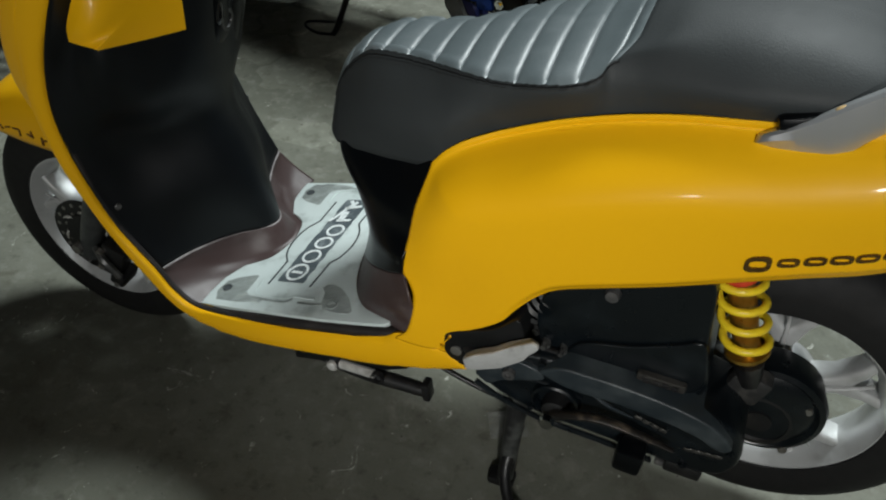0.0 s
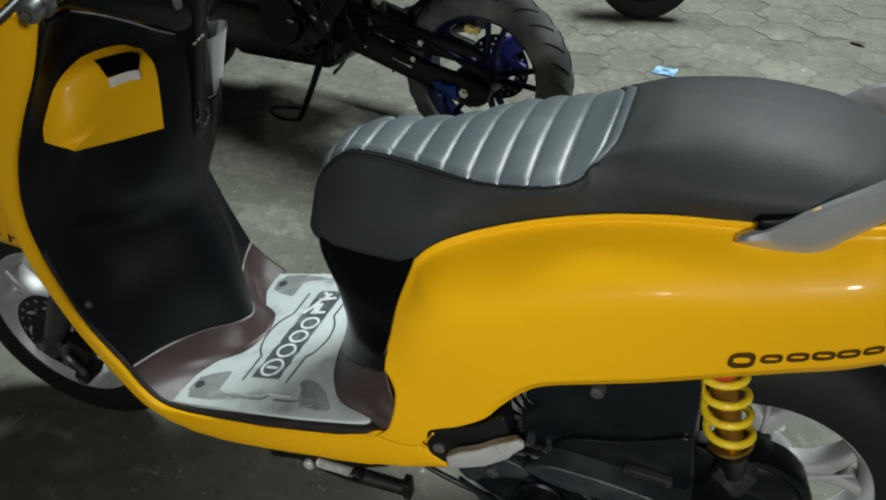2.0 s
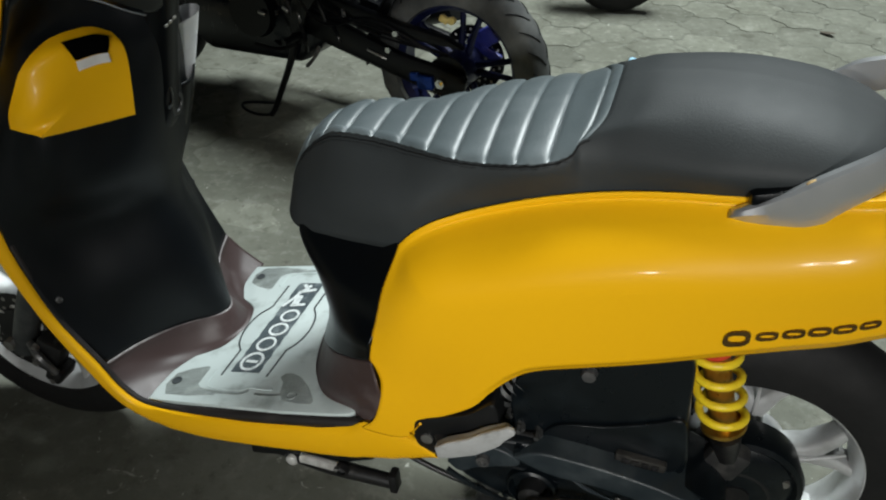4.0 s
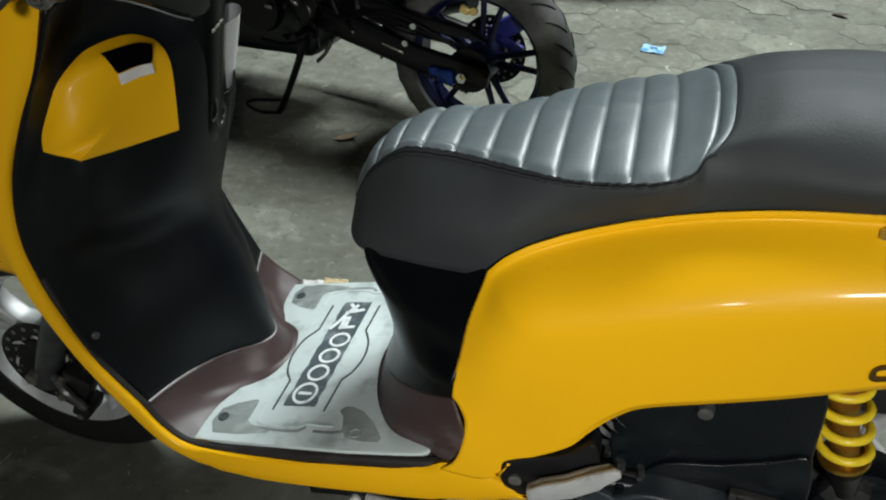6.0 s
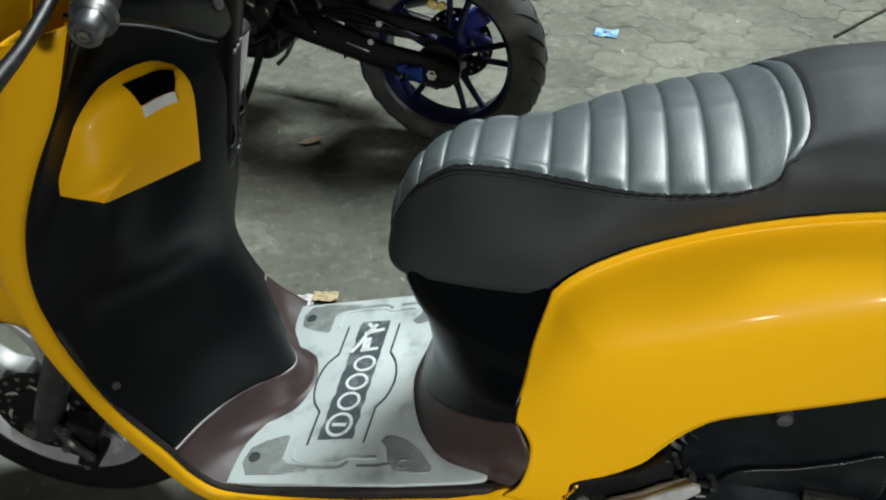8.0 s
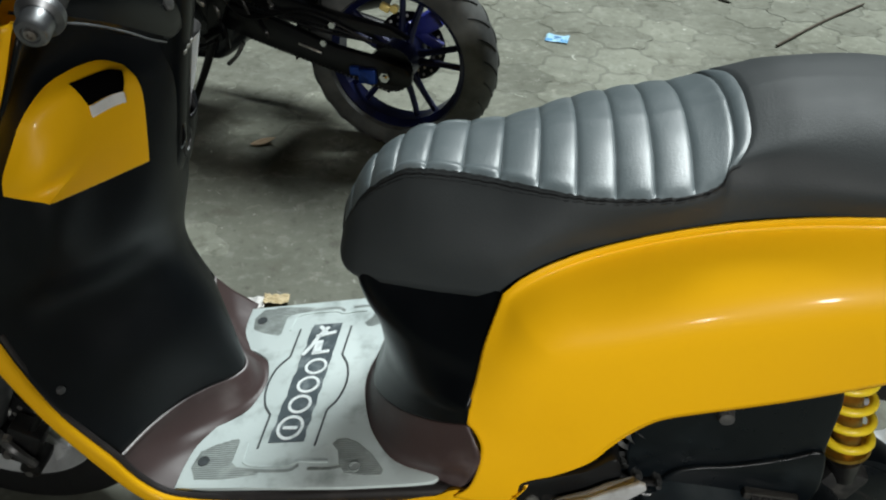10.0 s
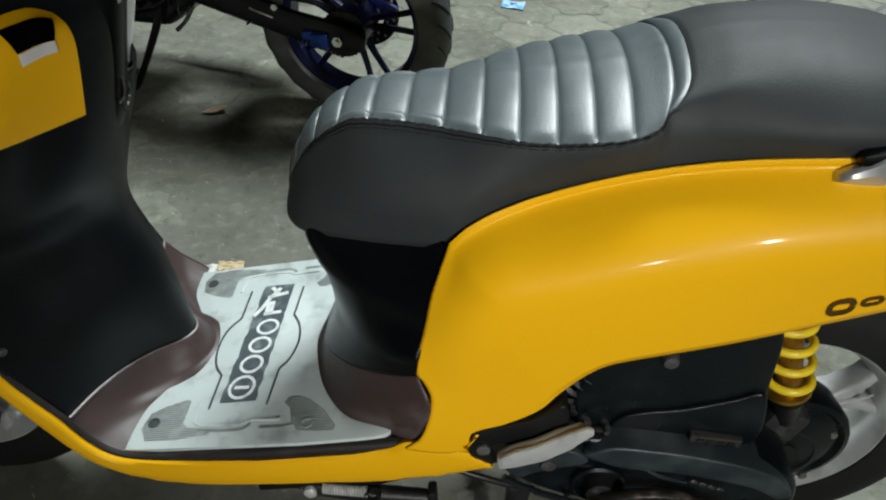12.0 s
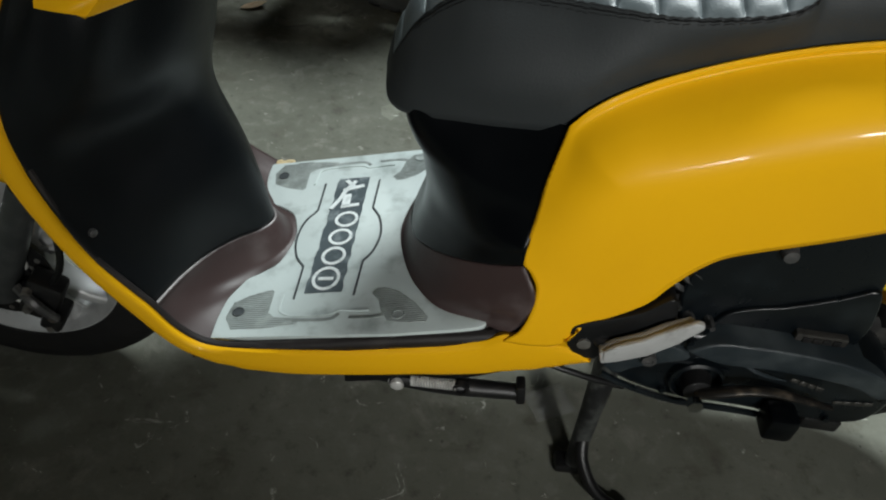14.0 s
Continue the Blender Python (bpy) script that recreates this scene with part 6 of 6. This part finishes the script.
# ---- a scooter's wheel further off ----
def far_wheel():
    m = pose(0.355, 2.72, 0, 0, 0, 12)
    w = thing("parked_scooter_wheel", m, "black scooter front wheel of a parked scooter", "wheel")
    c = (0, 0, 0.215)
    rim_ob = part("rim", moved(lathe([(-0.04, 0.150), (-0.04, 0.135), (0.04, 0.135), (0.04, 0.150), (0.02, 0.14), (-0.02, 0.14)], c, (0, 1, 0), 40, closed=True), m), BLACK_METAL, w)
    prof = [(-0.045 * math.cos(math.pi * k / 14), 0.142 + 0.073 * (math.sin(math.pi * k / 14) ** 0.62)) for k in range(15)] + [(0.03, 0.138), (-0.03, 0.138)]
    part("tyre", moved(lathe(prof, c, (0, 1, 0), 56, closed=True), m), RUBBER, w, "black tyre")
    part("hub", moved(lathe([(-0.06, 0), (-0.06, 0.035), (0.06, 0.035), (0.06, 0)], c, (0, 1, 0), 24), m), STEEL, w)
    for k in range(5):
        a = 2 * math.pi * k / 5 + 0.3
        part("spoke", moved(tube([(0, 0, 0.215), (0.14 * math.cos(a), 0, 0.215 + 0.14 * math.sin(a))], 0.012, 8, 4), m), BLACK_METAL, rim_ob)
    for s in (-1, 1):
        part("fork_leg", moved(tube([(0, s * 0.07, 0.215), (-0.12, s * 0.07, 0.48)], 0.02, 12, 6), m), SILVER, w)
    part("mudguard", moved(loft([[(0.24 * math.cos(a), y, 0.215 + 0.24 * math.sin(a)) for a in [radians(25 + 28 * k) for k in range(6)]] for y in (-0.06, -0.03, 0.03, 0.06)], 24, 8), m), BLACK, w, "black mudguard", thick=0.004)


far_wheel()

# ---- litter on the ground ----
LEAF = surface("dry_leaf", (0.42, 0.31, 0.20), (0.30, 0.20, 0.12), 0.6, scale=60)
BLUE_FOIL = surface("pale_blue_foil", (0.42, 0.68, 0.85), (0.10, 0.33, 0.62), 0.35, scale=45, lo=0.5, hi=0.6)
CREAM = surface("cream_card", (0.62, 0.50, 0.30), (0.5, 0.38, 0.2), 0.7, scale=60)
WOOD = surface("weathered_wood", (0.085, 0.07, 0.052), (0.13, 0.11, 0.085), 0.8, scale=50)


def sheet(name, w, h, m, material, label, category, curl=0.006, n=10, seed=0, thick=0.0006):
    """A small crumpled flat piece."""
    rows = []
    for j in range(n + 1):
        row = []
        for i in range(n + 1):
            u, v = i / n - 0.5, j / n - 0.5
            z = curl * (abs(noise.noise(Vector((u * 3 + seed, v * 3, seed)))) + 0.6 * (u * u + v * v)) + 0.0012
            row.append(Vector((u * w * (1 + 0.06 * noise.noise(Vector((v * 5, seed, 0)))), v * h * (1 + 0.06 * noise.noise(Vector((u * 5, seed, 3)))), z)))
        rows.append(row)
    ob = part(name, moved(grid(rows), m), material, None, thick=thick)
    return tagged(ob, label, category)


wrap = sheet("sweet_wrapper", 0.085, 0.068, pose(0.527, 2.145, 0, 0, 0, -8), BLUE_FOIL, "pale blue plastic wrapper lying on the paving", "wrapper", 0.009, seed=2)
part("print_bar", moved(box((0.028, 0.010, 0.001), pose(0.002, 0.0, 0.0105), 0.0003, 1), pose(0.527, 2.145, 0, 0, 0, -14)), surface("mid_blue_print", (0.05, 0.16, 0.4), (0.1, 0.25, 0.5), 0.4, scale=90), wrap)
sheet("paper_scrap", 0.05, 0.036, pose(-0.153, 0.502, 0, 0, 0, 12), LABEL_WHITE, "white paper scrap lying on the ground", "paper scrap", 0.010, seed=5)
sheet("card_scrap", 0.055, 0.030, pose(-0.105, 0.520, 0.002, 0, 0, 8), CREAM, "torn cream card scrap lying on the ground", "card scrap", 0.014, seed=8)


def leaf(at, length, turn, material=LEAF, label="dry brown curled leaf lying on the ground"):
    rows = []
    for j in range(11):
        t = j / 10
        w = 0.22 * length * math.sin(math.pi * t) ** 0.8
        rows.append([Vector(((t - 0.5) * length, w * s, 0.003 + 0.012 * t * t + 0.10 * abs(w * s))) for s in (-1, -0.5, 0, 0.5, 1)])
    ob = part("dry_leaf", moved(grid(rows), pose(*at, 0, 0, turn)), material, None, thick=0.0005)
    tagged(ob, label, "leaf")


leaf((-0.325, 1.187, 0.0), 0.075, 24)
leaf((1.25, 2.735, 0.0), 0.075, -35, WOOD, "dark withered leaf lying on the paving")
stick = part("stick", tube([(1.36, 2.25, 0.008), (1.60, 2.54, 0.007), (1.86, 2.82, 0.008)], [0.0045, 0.005, 0.004], 8, 24), WOOD, None)
tagged(stick, "thin straight dark wooden stick lying on the paving", "stick")


def clear_plastic():
    m, n, l, b = nodes_of("clear_plastic_film")
    b.inputs["Base Color"].default_value = (0.75, 0.78, 0.78, 1)
    b.inputs["Alpha"].default_value, b.inputs["Roughness"].default_value = 0.13, 0.12
    b.inputs["Specular IOR Level"].default_value = 1.0
    rows = []
    for j in range(13):
        rows.append([])
        for i in range(13):
            u, v = i / 12 - 0.5, j / 12 - 0.5
            z = 0.002 + 0.05 * abs(noise.noise(Vector((u * 4, v * 4, 1.7)))) * (1 - 2 * max(abs(u), abs(v))) + 0.012 * (1 - 2 * max(abs(u), abs(v)))
            rows[-1].append(Vector((u * 0.07, v * 0.06, z)))
    ob = part("plastic_wrap", moved(grid(rows), pose(0.450, -0.012, 0, 0, 0, 25)), m, None, sharp=4)
    tagged(ob, "crumpled clear plastic wrap lying on the ground", "plastic wrap")


clear_plastic()


def crate(at):
    """Dark slatted crate with pale boards leaning on it."""
    m = pose(*at, 0, 0, 20)
    c = thing("slatted_crate", m, "dark slatted crate with pale boards lying on it", "crate")
    for k in range(5):
        part("slat", moved(box((0.30, 0.018, 0.05), pose(0, -0.14 + 0.07 * k, 0.135, 0, 0, 2 * (k % 3 - 1)), 0.003), m), WOOD if k % 2 else BLACK_MATT, c)
    for s in (-1, 1):
        part("side_board", moved(box((0.018, 0.32, 0.15), pose(s * 0.15, 0, 0.075), 0.003), m), BLACK_MATT, c)
    part("pale_board", moved(box((0.26, 0.08, 0.016), pose(0.05, 0.12, 0.175, 8, 3, 12), 0.002), m), CREAM, c, "pale board")
    part("pale_board", moved(box((0.20, 0.07, 0.014), pose(-0.02, -0.02, 0.176, -4, 4, -18), 0.002), m), CREAM, c, "pale board")


crate((-1.47, 0.78, 0.0))

# ---- pavers, last ----
count = 0
rest = []
for iy in range(-2, 46):
    for ix in range(-30, 30):
        x = ix * PR * 1.5
        y = 0.45 + (iy + (0.5 if ix % 2 else 0)) * PR * math.sqrt(3)
        if y < 0.44 or y > 9 or abs(x - 0.2) > 5.5:
            continue
        tilt = Euler((radians(random.uniform(-0.6, 0.6)), radians(random.uniform(-0.6, 0.6)), radians(60 * random.randrange(6))))
        m = Matrix.LocRotScale((x, y, random.uniform(-0.0022, 0.0006)), tilt, None)
        near = y < 0.44 + 15 * PR * math.sqrt(3) and -1.75 < x < 2.05
        if near and count < 300:
            ob = new("paver", paver_mesh)
            ob.parent = pavement
            ob.matrix_parent_inverse = pavement.matrix_basis.inverted()
            ob.matrix_basis = m
            count += 1
        else:
            rest.append(m)
base = [v.co.copy() for v in paver_mesh.vertices]
faces0 = [list(p.vertices) for p in paver_mesh.polygons]
verts, faces = [], []
for m in rest:
    o = len(verts)
    verts.extend([m @ v for v in base])
    faces.extend([[o + k for k in f] for f in faces0])
far_mesh = bpy.data.meshes.new("far_pavers")
far_mesh.from_pydata(verts, [], faces)
far_mesh.materials.append(FAR_PAVER)
far_ob = new("far_pavers", far_mesh)
far_ob.parent = pavement
far_ob.matrix_parent_inverse = pavement.matrix_basis.inverted()
tagged(far_ob, kind="stuff")
